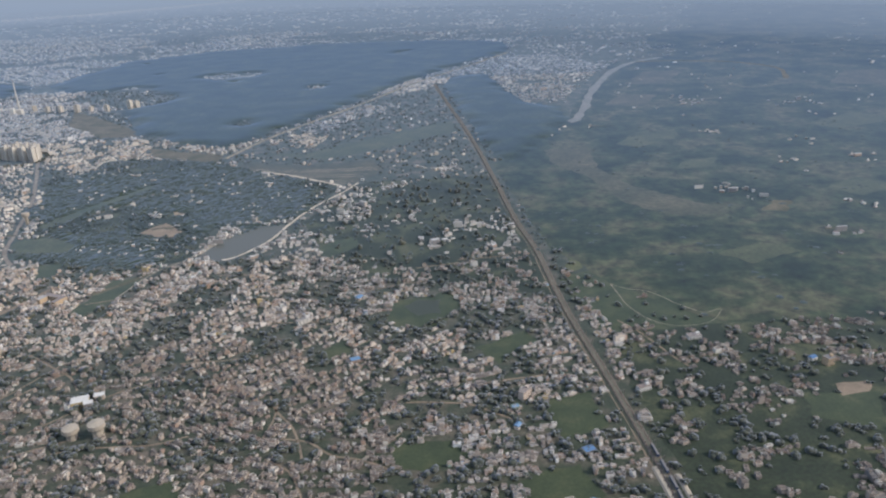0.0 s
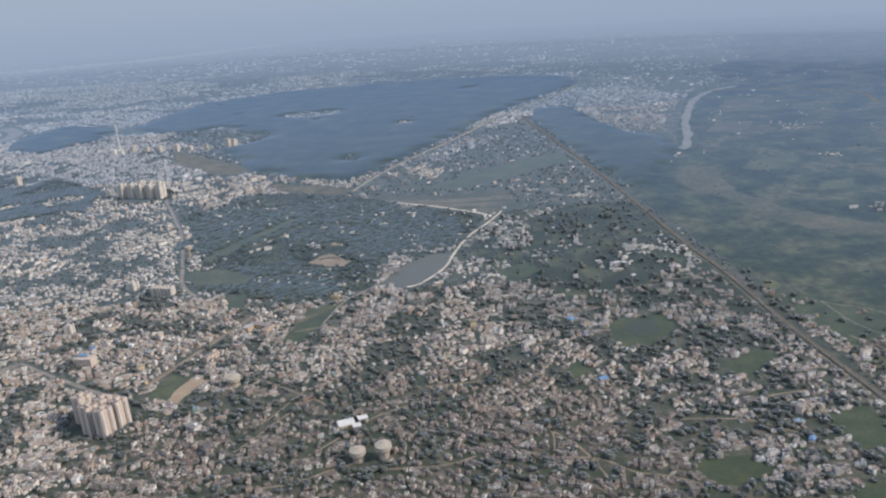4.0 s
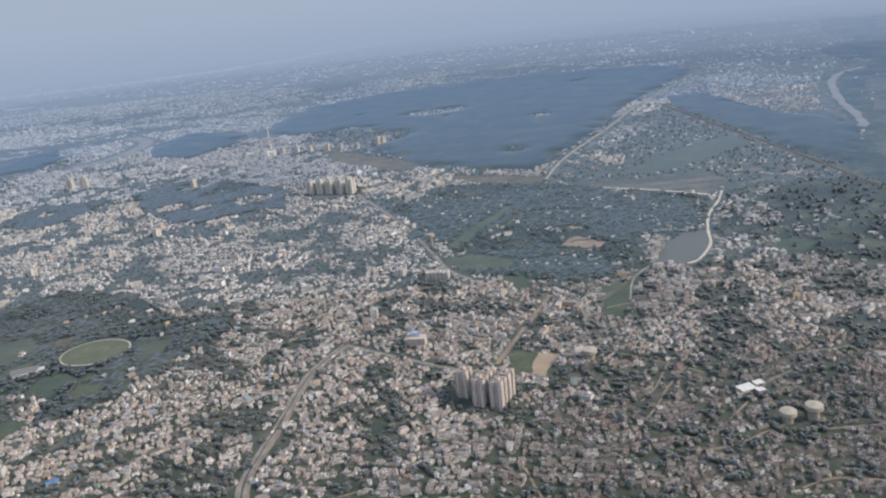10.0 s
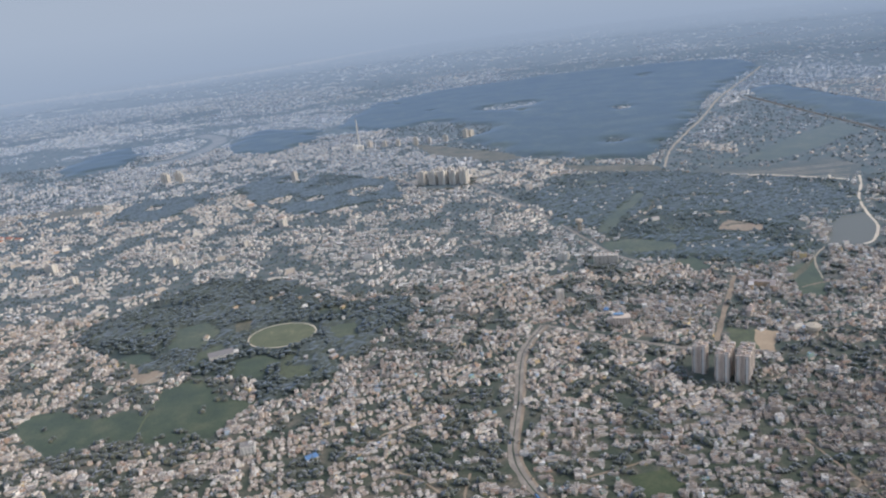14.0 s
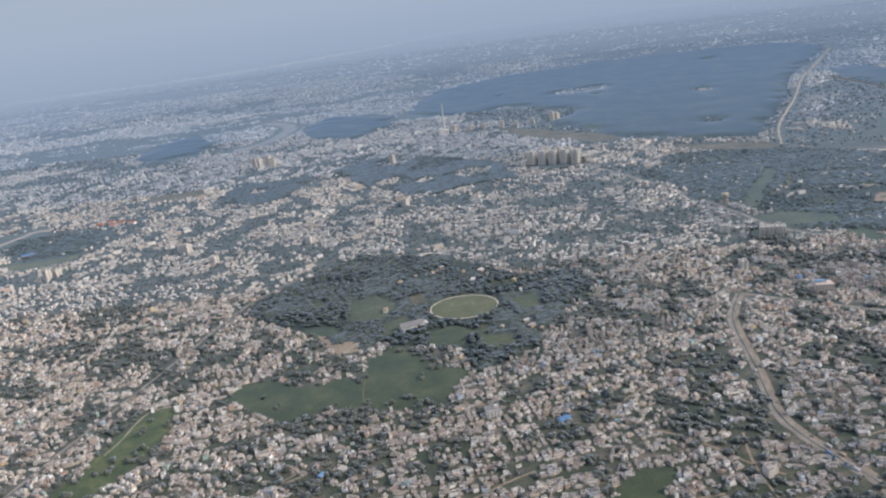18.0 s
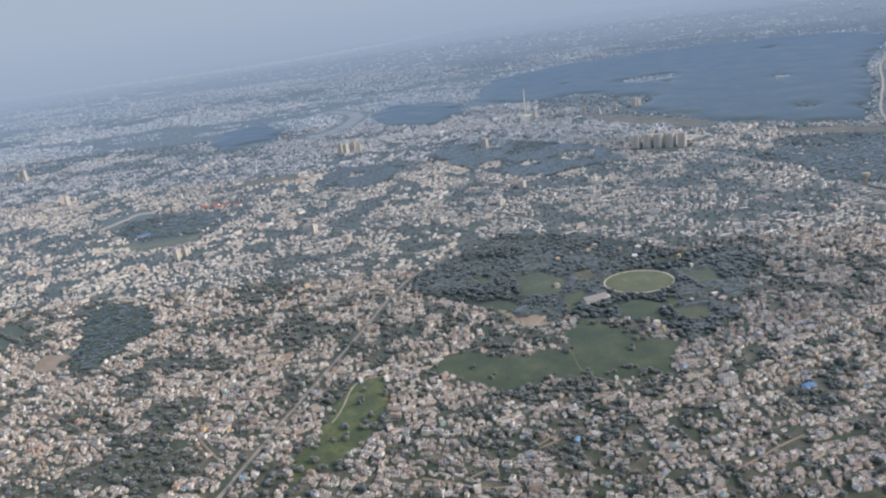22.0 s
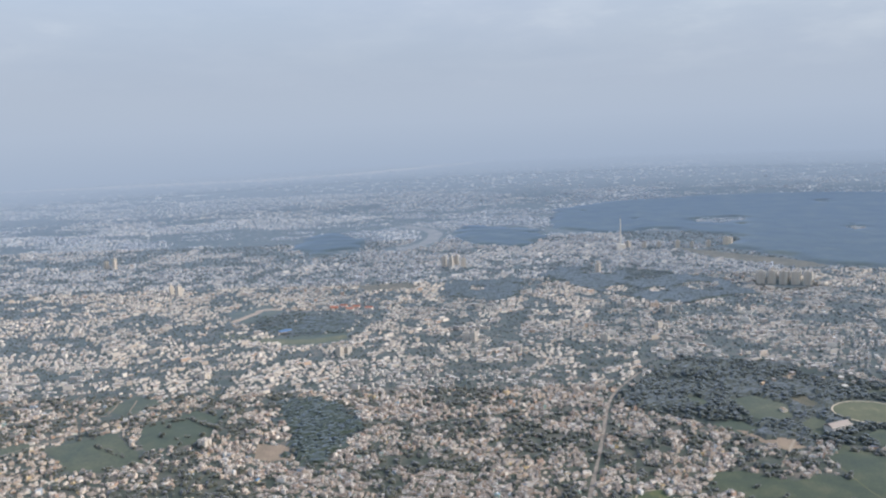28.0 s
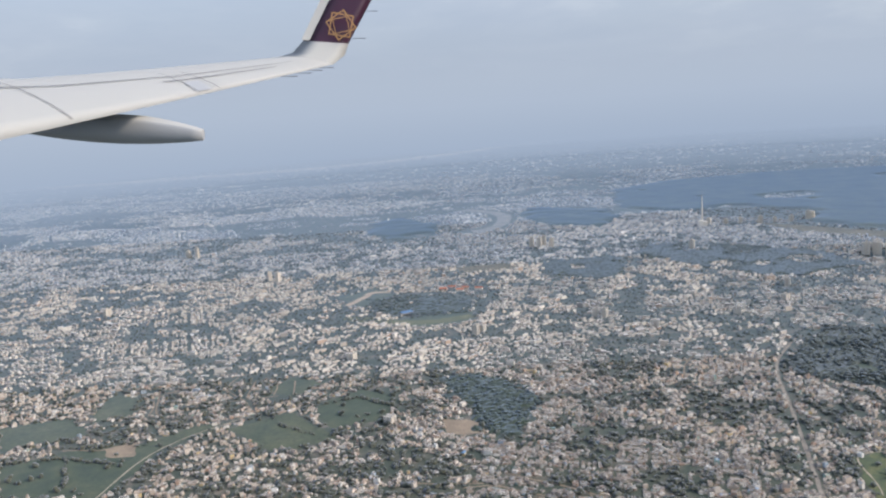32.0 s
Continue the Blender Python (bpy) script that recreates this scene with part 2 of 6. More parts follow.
M_MID_ROOF = by_piece("town_roof", [(0, (0.26, 0.24, 0.215)), (0.25, (0.36, 0.33, 0.29)), (0.45, (0.26, 0.20, 0.165)), (0.56, (0.13, 0.125, 0.12)), (0.66, (0.50, 0.47, 0.43)), (0.86, (0.66, 0.64, 0.60))], 0.8, dirt_amount=0.5, sheen=0.4, sheen_rough=0.4)
M_BARK = by_piece("bark", [(0, (0.16, 0.12, 0.09)), (0.5, (0.12, 0.09, 0.07))], rough=0.95)
M_WALL = by_piece("house_paint", [(0, (0.64, 0.56, 0.47)), (0.2, (0.50, 0.41, 0.325)), (0.34, (0.34, 0.295, 0.255)), (0.46, (0.42, 0.29, 0.21)), (0.54, (0.78, 0.73, 0.66)), (0.74, (0.46, 0.38, 0.30)), (0.86, (0.24, 0.215, 0.195)), (0.945, (0.34, 0.42, 0.50)), (0.955, (0.60, 0.46, 0.22)), (0.967, (0.32, 0.44, 0.37)), (0.975, (0.80, 0.78, 0.74))], 0.9, (0.33, 0.30, 0.275), dirt_amount=0.5, sheen=0.35, sheen_rough=0.5)
M_ROOF = by_piece("flat_roof", [(0, (0.20, 0.18, 0.162)), (0.22, (0.28, 0.25, 0.22)), (0.40, (0.22, 0.168, 0.138)), (0.54, (0.11, 0.105, 0.10)), (0.68, (0.40, 0.365, 0.33)), (0.82, (0.24, 0.20, 0.175)), (0.972, (0.14, 0.28, 0.50)), (0.98, (0.60, 0.58, 0.55))], 0.8, dirt_amount=0.6, **AIR)
M_WHITE = by_piece("white_paint", [(0, (0.63, 0.615, 0.58)), (0.5, (0.56, 0.54, 0.50))], 0.6, dirt_amount=0.4)
M_BLUE = by_piece("blue_sheeting", [(0, (0.09, 0.19, 0.36)), (0.5, (0.14, 0.26, 0.42))], 1.2, (0.22, 0.25, 0.29), 0.5, rough=0.75)
M_ORANGE = by_piece("ochre_render", [(0, (0.50, 0.385, 0.26))], 0.5, (0.36, 0.27, 0.2), 0.5)
M_RED = by_piece("red_roofing", [(0, (0.42, 0.17, 0.11)), (0.5, (0.36, 0.16, 0.12))], 0.8, (0.25, 0.17, 0.14), 0.5)
M_RUST = by_piece("rusted_rail", [(0, (0.16, 0.12, 0.095))], 2.0, rough=0.65, metal=0.3)
M_STEEL = by_piece("worn_steel", [(0, (0.32, 0.29, 0.27))], 2.0, rough=0.5, metal=0.8)
M_DARK = by_piece("dark_plastic", [(0, (0.04, 0.04, 0.045)), (0.6, (0.5, 0.5, 0.48))], 3.0, rough=0.5)
M_CREAM = by_piece("cream_render", [(0, (0.54, 0.45, 0.38))], 0.5, (0.36, 0.30, 0.25), 0.5)
M_BUFF = by_piece("buff_paint", [(0, (0.60, 0.55, 0.47)), (0.5, (0.52, 0.47, 0.40))], 0.5, (0.42, 0.37, 0.32), 0.5, sheen=0.4, sheen_rough=0.5)
M_GLASS, _, gb = material("window_glass", rough=0.15, spec=0.6)
gb.inputs["Base Color"].default_value = (0.06, 0.07, 0.08, 1)
M_CONCRETE = by_piece("bare_concrete", [(0, (0.42, 0.37, 0.30))], 0.7, (0.26, 0.23, 0.2), 0.6)


# ---- mesh tools ----
def lattice(seed, n=256):
    return np.random.default_rng(seed).random((n, n))


LATTICES = [lattice(k) for k in range(4)]


def soft_noise(x, y, size, k=0):
    """Value noise from 0 to 1 with features of that size."""
    g = LATTICES[k]
    u, v = np.asarray(x) / size + 91.3, np.asarray(y) / size + 47.7
    i, j = np.floor(u).astype(int), np.floor(v).astype(int)
    a, b = u - i, v - j
    a, b = a * a * (3 - 2 * a), b * b * (3 - 2 * b)
    at = lambda p, q: g[p % 256, q % 256]
    return (at(i, j) * (1 - a) + at(i + 1, j) * a) * (1 - b) + (at(i, j + 1) * (1 - a) + at(i + 1, j + 1) * a) * b


def inside(poly, x, y):
    x, y = np.asarray(x, float), np.asarray(y, float)
    hit = np.zeros(x.shape, bool)
    for (x0, y0), (x1, y1) in zip(poly, poly[1:] + poly[:1]):
        cross = (y0 > y) != (y1 > y)
        with np.errstate(divide="ignore", invalid="ignore"):
            hit ^= cross & (x < (x1 - x0) * (y - y0) / (y1 - y0) + x0)
    return hit


def near_line(line, x, y, reach):
    x, y = np.asarray(x, float), np.asarray(y, float)
    best = np.full(x.shape, 1e9)
    for (x0, y0), (x1, y1) in zip(line, line[1:]):
        dx, dy = x1 - x0, y1 - y0
        k = np.clip(((x - x0) * dx + (y - y0) * dy) / (dx * dx + dy * dy), 0, 1)
        best = np.minimum(best, np.hypot(x - x0 - k * dx, y - y0 - k * dy))
    return best < reach


def linked(name, verts, faces, mats, index=None, parent=None, soft=False):
    me = bpy.data.meshes.new(name)
    faces = np.asarray(faces)
    verts = np.asarray(verts, np.float32)
    k = faces.shape[1]
    me.vertices.add(len(verts))
    me.vertices.foreach_set("co", verts.ravel())
    me.loops.add(faces.size)
    me.loops.foreach_set("vertex_index", faces.ravel().astype(np.int32))
    me.polygons.add(len(faces))
    me.polygons.foreach_set("loop_start", np.arange(0, faces.size, k, dtype=np.int32))
    for m in mats:
        me.materials.append(m)
    if index is not None:
        me.polygons.foreach_set("material_index", np.asarray(index, np.int32))
    me.shade_smooth() if soft else me.shade_flat()
    me.update(calc_edges=True)
    me.validate()
    ob = new(name, me)
    ob.parent = parent
    return ob


def from_bm(name, bm, mats, parent=None):
    me = bpy.data.meshes.new(name)
    bmesh.ops.recalc_face_normals(bm, faces=bm.faces)
    bm.to_mesh(me)
    bm.free()
    for m in mats:
        me.materials.append(m)
    ob = new(name, me)
    ob.parent = parent
    return ob


def part(name, bm, mat, parent, label=""):
    return tagged(from_bm(name, bm, [mat], parent), label)


def bm_box(bm, cx, cy, z0, w, d, h, angle=0.0, bevel=0.0):
    made = bmesh.ops.create_cube(bm, size=1, matrix=pose(cx, cy, z0 + h / 2, 0, 0, angle) @ Matrix.Diagonal((w, d, h, 1)))
    if bevel:
        edges = {e for v in made["verts"] for e in v.link_edges}
        bmesh.ops.bevel(bm, geom=list(edges), offset=bevel, segments=1, affect="EDGES")
    return bm


def bm_drum(bm, cx, cy, z0, r0, r1, h, sides=20):
    bmesh.ops.create_cone(bm, cap_ends=True, segments=sides, radius1=r0, radius2=r1, depth=h, matrix=pose(cx, cy, z0 + h / 2))
    return bm


def one_box(*a, **k):
    return bm_box(bmesh.new(), *a, **k)


def one_drum(*a, **k):
    return bm_drum(bmesh.new(), *a, **k)


def worn(poly, size=2.2):
    """The same outline with uneven, grown-over edges."""
    out = []
    for (x0, y0), (x1, y1) in zip(poly, poly[1:] + poly[:1]):
        long = math.hypot(x1 - x0, y1 - y0)
        n = max(1, min(14, int(long / 4)))
        for k in range(n):
            x, y = x0 + (x1 - x0) * k / n, y0 + (y1 - y0) * k / n
            shift = float(soft_noise(np.array([x]), np.array([y]), 7.0, 1)[0] - 0.5) * min(size, long * 0.12) * 2.4
            out.append((x + (y1 - y0) / long * shift, y - (x1 - x0) / long * shift))
    return out


def sheet(name, poly, z, mat, label, category="ground", kind="structure"):
    bm = bmesh.new()
    if len(poly) < 14:
        poly = worn(poly)
    face = bm.faces.new([bm.verts.new((x, y, z)) for x, y in poly])
    if face.normal.z < 0:
        face.normal_flip()
    bmesh.ops.triangulate(bm, faces=bm.faces[:])
    me = bpy.data.meshes.new(name)
    for f in bm.faces:
        f.normal_update()
        if f.normal.z < 0:
            f.normal_flip()
    bm.to_mesh(me)
    bm.free()
    me.materials.append(mat)
    return tagged(new(name, me), label, category, kind=kind)


def smooth(line, steps=6):
    pts = [line[0]] + list(line) + [line[-1]]
    out = []
    for a, b, c, d in zip(pts, pts[1:], pts[2:], pts[3:]):
        for i in range(steps):
            t = i / steps
            out.append(tuple(0.5 * (2 * q + (r - p) * t + (2 * p - 5 * q + 4 * r - s) * t * t + (3 * q - p - 3 * r + s) * t ** 3) for p, q, r, s in zip(a, b, c, d)))
    return out + [tuple(line[-1])]


def ribbon(name, line, width, z, mat, label="", category="", height=0.0, shift=0.0, kind="structure", parent=None, ragged=0.0):
    """A strip along a line; with a height it is a bank with sloping sides."""
    pts = smooth(line)
    rng = np.random.default_rng(len(name) + int(width * 10))
    rows = []
    for i, (x, y) in enumerate(pts):
        a, b = pts[max(i - 1, 0)], pts[min(i + 1, len(pts) - 1)]
        d = Vector((b[0] - a[0], b[1] - a[1])).normalized()
        n = Vector((-d.y, d.x))
        offs = [(-width / 2 - height * 1.5, 0), (-width / 2, height), (width / 2, height), (width / 2 + height * 1.5, 0)] if height else [(-width / 2, 0), (width / 2, 0)]
        rows.append([(x + n.x * (o + shift + ragged * (rng.random() - 0.5)), y + n.y * (o + shift + ragged * (rng.random() - 0.5)), z + h) for o, h in offs])
    k = len(rows[0])
    verts = [v for r in rows for v in r]
    faces = [(i * k + j + 1, i * k + j, (i + 1) * k + j, (i + 1) * k + j + 1) for i in range(len(rows) - 1) for j in range(k - 1)]
    return tagged(linked(name, verts, faces, [mat], parent=parent), label, category, kind=kind)


class Pile:
    """Gathers many like pieces into one mesh."""

    def __init__(self):
        self.v, self.f, self.m, self.n = [], [], [], 0

    def add(self, verts, faces, mats):
        """verts (N, k, 3); faces (m, 4) within one piece; mats (m,)."""
        n, k, _ = verts.shape
        self.v.append(verts.reshape(-1, 3))
        self.f.append((faces[None] + (self.n + np.arange(n) * k)[:, None, None]).reshape(-1, faces.shape[1]))
        self.m.append(np.tile(mats, n))
        self.n += n * k

    def link(self, name, mats, label, category, soft=False):
        if not self.v:
            return None
        ob = linked(name, np.concatenate(self.v), np.concatenate(self.f), mats, np.concatenate(self.m), soft=soft)
        return tagged(ob, label, category, kind="stuff")


CORNERS = np.array([(-0.5, -0.5), (0.5, -0.5), (0.5, 0.5), (-0.5, 0.5)])
BOX_FACES = np.array([(0, 1, 5, 4), (1, 2, 6, 5), (2, 3, 7, 6), (3, 0, 4, 7), (4, 5, 6, 7)])
ROOFED = np.array([(0, 1, 5, 4), (1, 2, 6, 5), (2, 3, 7, 6), (3, 0, 4, 7), (4, 5, 9, 8), (5, 6, 10, 9), (6, 7, 11, 10), (7, 4, 8, 11),
                   (8, 9, 13, 12), (9, 10, 14, 13), (10, 11, 15, 14), (11, 8, 12, 15), (12, 13, 14, 15)])


def ring(x, y, z, w, d, ang):
    """Corners (N, 4, 3) of turned rectangles."""
    px, py = CORNERS[:, 0] * np.asarray(w)[:, None], CORNERS[:, 1] * np.asarray(d)[:, None]
    c, s = np.cos(ang)[:, None], np.sin(ang)[:, None]
    return np.stack([x[:, None] + px * c - py * s, y[:, None] + px * s + py * c, np.broadcast_to(np.asarray(z)[:, None], px.shape)], 2)


def add_boxes(pile, x, y, z, w, d, h, ang, wall=0, top=1):
    pile.add(np.concatenate([ring(x, y, z, w, d, ang), ring(x, y, z + h, w, d, ang)], 1), BOX_FACES, np.array([wall] * 4 + [top]))


def add_roofed(pile, x, y, w, d, h, ang, lip=0.16, drop=0.4):
    z = np.zeros_like(x)
    pile.add(np.concatenate([ring(x, y, z, w, d, ang), ring(x, y, h, w, d, ang), ring(x, y, h, w - 2 * lip, d - 2 * lip, ang), ring(x, y, h - drop, w - 2 * lip, d - 2 * lip, ang)], 1),
             ROOFED, np.array([0] * 12 + [1]))


def ball(level):
    bm = bmesh.new()
    bmesh.ops.create_icosphere(bm, subdivisions=level, radius=1)
    bm.verts.index_update()
    v = np.array([p.co[:] for p in bm.verts])
    f = np.array([[p.index for p in q.verts] for q in bm.faces])
    bm.free()
    return v, f


def dome(sides=6):
    """A low crown for trees far off: a ring and a top."""
    a = np.arange(sides) * 2 * np.pi / sides
    v = np.concatenate([np.stack([np.cos(a), np.sin(a), -0.5 + 0 * a], 1), [(0, 0, 1.0)]])
    return v, np.array([(i, (i + 1) % sides, sides) for i in range(sides)])


BALLS = {0: dome(), 1: ball(1)}


def add_lumps(pile, rng, x, y, z, r, level=1, squash=0.8):
    v, f = BALLS[level]
    wob = 1 + 0.75 * (rng.random((len(x), len(v))) - 0.5)
    p = v[None] * wob[..., None] * r[:, None, None]
    p[..., 2] *= squash
    p += np.stack([x, y, z], 1)[:, None]
    pile.add(p, f, np.zeros(len(f), int))


# ---- plan ----
LAKE = [(-199, 530), (-184, 569), (-159, 594), (-140, 597), (-139, 581), (-150, 556), (-172, 521)]
RAIL = [(96, 120), (90, 200), (88, 248), (85, 282), (78, 343), (68, 424), (61, 518), (51, 593), (40, 719), (25, 873), (4, 1039), (-22, 1246)]
CANAL = [(-254, 822), (-236, 880), (-216, 931), (-172, 1022), (-130, 1105), (-72, 1235), (-20, 1332), (50, 1455), (125, 1592)]
LAKE_ROAD = [(-92, 710), (-104, 680), (-125, 640), (-138, 600), (-148, 560), (-165, 530), (-176, 523)]
DRAIN = [(-428, 205), (-433, 233), (-441, 250), (-452, 285), (-447, 335), (-441, 392), (-425, 430)]
MAIN_ROAD = [(-482, 853), (-437, 759), (-403, 683), (-374, 598), (-360, 556), (-340, 528)]
CROSS_ROAD = [(-425, 430), (-357, 387), (-335, 378)]
RIVER = [(150, 935), (162, 955), (184, 1021), (208, 1112), (245, 1222), (290, 1325), (340, 1398), (400, 1440)]
YARD = [(-232, 785), (-226, 802), (-155, 782), (-84, 792), (-70, 748), (-99, 702), (-136, 725)]
FOREST_A = [(-735, 1470), (-690, 1690), (-554, 1805), (-414, 1840), (-202, 1875), (-9, 1850), (130, 1760), (128, 1640), (66, 1510), (-5, 1400), (-86, 1250), (-145, 1105), (-182, 1030), (-228, 945), (-262, 868), (-327, 900), (-404, 965), (-464, 1075), (-512, 1125), (-446, 1180), (-440, 1235), (-545, 1335), (-600, 1300), (-664, 1312), (-720, 1400)]
FOREST_B = [(-8, 1235), (6, 1325), (64, 1332), (92, 1150), (107, 1064), (146, 1034), (152, 955), (110, 850), (62, 760), (46, 780), (34, 873), (13, 1040)]
FAR_PLAIN = [(139, 896), (420, 960), (700, 700), (1500, 900), (3600, 3200), (3000, 5000), (1500, 5200), (1150, 4200), (900, 3300), (760, 2900), (800, 2500), (640, 2200), (600, 1900), (450, 1750), (400, 1520), (300, 1400), (262, 1300), (168, 1020)]
MARSH = [(42, 757), (139, 896), (420, 960), (700, 700), (460, 420), (254, 397), (155, 398), (103, 459), (72, 523)]
PARK = [(-729, 550), (-703, 585), (-623, 560), (-572, 505), (-521, 502), (-515, 466), (-555, 408), (-563, 377), (-598, 355), (-610, 387), (-662, 406), (-706, 424), (-773, 473), (-771, 500)]
MEADOW = [(-749, 349), (-744, 366), (-726, 368), (-699, 354), (-683, 361), (-665, 356), (-667, 383), (-650, 400), (-625, 368), (-601, 360), (-619, 320), (-644, 321), (-663, 328), (-682, 328), (-709, 317)]
STRIP = [(-778, 350), (-797, 338), (-803, 312), (-805, 284), (-815, 262), (-808, 250), (-790, 262), (-778, 284), (-770, 316)]
POOL_PARK = [(-1190, 795), (-1132, 810), (-1056, 794), (-991, 737), (-1013, 665), (-1069, 656)]
WOOD_C = [(-929, 889), (-905, 925), (-830, 939), (-825, 872), (-847, 812), (-898, 833)]
WOOD_D = [(-800, 945), (-765, 1000), (-649, 965), (-571, 890), (-555, 816), (-616, 790), (-672, 775), (-744, 861)]
WOOD_E = [(-925, 1400), (-900, 1475), (-780, 1420), (-752, 1290), (-800, 1185), (-880, 1225), (-915, 1300)]
WOOD_F = [(-1205, 1230), (-1215, 1380), (-1165, 1440), (-1085, 1310), (-1080, 1190), (-1137, 1170)]
GROVE = [(-1040, 497), (-1012, 507), (-974, 476), (-962, 442), (-977, 414), (-982, 388), (-1001, 398), (-1020, 450)]
GREEN_E = [(-1130, 456), (-1100, 486), (-1072, 471), (-1071, 428), (-1105, 413), (-1119, 424)]
BROWN = [(-1035, 424), (-1008, 417), (-1004, 394), (-1030, 396)]
GREEN_F = [(-1322, 375), (-1288, 396), (-1261, 406), (-1222, 398), (-1223, 359), (-1231, 330), (-1296, 335)]
WOODLAND = [(-345, 545), (-362, 610), (-395, 690), (-430, 765), (-360, 830), (-262, 812), (-228, 780), (-105, 705), (-140, 610), (-200, 600), (-205, 525), (-255, 500), (-300, 520)]
PITCH = [(-315, 403), (-286, 393), (-299, 366), (-321, 373)]
GREEN_OPEN = [(-86, 712), (40, 720), (52, 600), (64, 480), (66, 440), (5, 462), (-55, 480), (-105, 540), (-128, 600), (-112, 650)]
STREET = [(-845, 235), (-830, 300), (-816, 354), (-803, 404), (-779, 496), (-738, 560)]
PITCH_ROAD = [(-326, 386), (-318, 406), (-301, 445), (-284, 485)]
WEST_ROAD = [(-345, 748), (-323, 752), (-284, 759), (-237, 774), (-171, 748), (-108, 702)]
LAKE_PATH = [(-204, 525), (-221, 502), (-231, 465)]
LOOP_PATH = [(103, 456), (105, 440), (107, 424), (116, 404), (130, 395), (150, 398), (162, 414), (150, 411), (138, 424), (130, 436), (122, 444), (112, 448), (103, 456)]
FIELD_ROAD = [(-1236, 315), (-1234, 330), (-1228, 378), (-1211, 410), (-1180, 440)]
STRIP_PATH = [(-800, 300), (-797, 312), (-793, 341), (-776, 348)]
PARK_PATH = [(-700, 372), (-688, 392), (-676, 412)]
POOL_WALL = [(-1157, 749), (-1142, 785), (-1130, 805), (-1062, 797)]
RIVER_B = [(340, 1398), (417, 1392), (505, 1350), (548, 1272), (520, 1175)]
RIVER_C = [(-1039, 1498), (-970, 1417), (-959, 1322), (-985, 1232), (-1020, 1215)]
EAST_VILLAGE = [(60, 1345), (92, 1155), (106, 1068), (147, 1036), (178, 1112), (218, 1240), (262, 1349), (250, 1569), (122, 1600), (40, 1480)]
CANAL_ROWS = [(-225, 895), (-179, 996), (-126, 1080), (-48, 1280), (-18, 1250), (-70, 1074), (-140, 985), (-156, 856), (-200, 858)]
HAMLETS = [(247, 663, 24, 55), (332, 1039, 28, 48), (390, 799, 22, 32), (336, 728, 16, 38), (414, 727, 22, 28), (343, 591, 15, 16), (293, 540, 18, 17), (268, 497, 10, 9), (230, 1503, 130, 120), (402, 1532, 70, 100), (251, 398, 10, 9),
           (470, 1010, 26, 30), (300, 860, 12, 20), (520, 1180, 26, 40), (560, 880, 24, 30), (480, 640, 18, 20)]
LINKS = [(-95, 645, 27, 55), (-58, 585, 22, 20), (-32, 603, 11, 16), (13, 577, 14, 18), (-2, 541, 30, 24), (33, 538, 28, 28), (26, 500, 32, 26), (42, 574, 15, 15), (-47, 773, 24, 20), (-5, 745, 14, 14), (-55, 694, 17, 14), (-110, 560, 20, 50), (-20, 480, 60, 18)]  # clusters of houses on the open ground
PLAIN_FIELDS = [  # pale and olive fields of the plain beyond the railway
    ([(101, 808), (150, 808), (147, 724), (167, 665), (212, 611), (228, 587), (184, 582), (147, 622), (132, 702), (105, 746)], 0), ([(184, 820), (212, 861), (264, 880), (261, 847), (204, 800)], 1), ([(220, 714), (236, 742), (271, 752), (262, 718)], 1),
    ([(254, 588), (274, 611), (288, 609), (273, 582)], 2), ([(75, 461), (98, 468), (105, 441), (117, 408), (127, 396), (99, 406), (80, 411)], 3), ([(330, 640), (372, 668), (398, 640), (352, 616)], 1), ([(190, 500), (228, 520), (250, 500), (208, 482)], 1),
    ([(420, 880), (500, 930), (540, 890), (450, 850)], 1), ([(210, 1030), (250, 1100), (300, 1090), (262, 1010)], 0), ([(270, 1180), (330, 1290), (400, 1290), (330, 1170)], 0), ([(560, 1120), (640, 1230), (730, 1200), (640, 1090)], 0), ([(620, 800), (690, 850), (720, 810), (650, 770)], 1)]
POND = [(-34, 434), (-25, 444), (-9, 442), (-10, 422), (-24, 420)]
TRIANGLE = [(-254, 822), (-216, 931), (-132, 1095), (-51, 1285), (-22, 1246), (4, 1039), (25, 873), (36, 720), (-92, 712), (-186, 746)]
POND_GRASS = [(-44, 419), (-40, 440), (-3, 454), (3, 429), (-10, 405), (-38, 405)]
PLOTS = [  # open grass plots between the houses
    [(-107, 540), (-83, 562), (-70, 542), (-95, 519)], [(9, 378), (40, 396), (47, 385), (21, 358)], [(-33, 289), (-5, 292), (2, 280), (-12, 270), (-30, 274)],
    [(-80, 380), (-65, 391), (-60, 376), (-75, 368)], [(170, 319), (212, 321), (195, 289), (167, 300)], [(-1364, 440), (-1316, 456), (-1286, 423), (-1339, 401)],
    [(-1294, 443), (-1270, 456), (-1279, 491), (-1307, 500), (-1303, 465)], [(-1238, 400), (-1225, 418), (-1200, 434), (-1190, 425), (-1218, 398)], [(-1187, 422), (-1144, 447), (-1101, 395), (-1144, 382)], [(-1179, 496), (-1163, 522), (-1131, 505), (-1152, 477)],
    [(-1172, 782), (-1139, 831), (-1107, 795), (-1139, 738)], [(-1106, 675), (-1013, 700), (-1018, 659), (-1068, 649)],
    [(40, 318), (68, 330), (70, 296), (48, 290)], [(-150, 262), (-128, 270), (-122, 252), (-144, 246)], [(24, 262), (52, 272), (60, 250), (30, 244)],
    [(-402, 262), (-384, 270), (-378, 250), (-396, 246)], [(-526, 253), (-509, 249), (-520, 227), (-541, 225), (-537, 240)]]
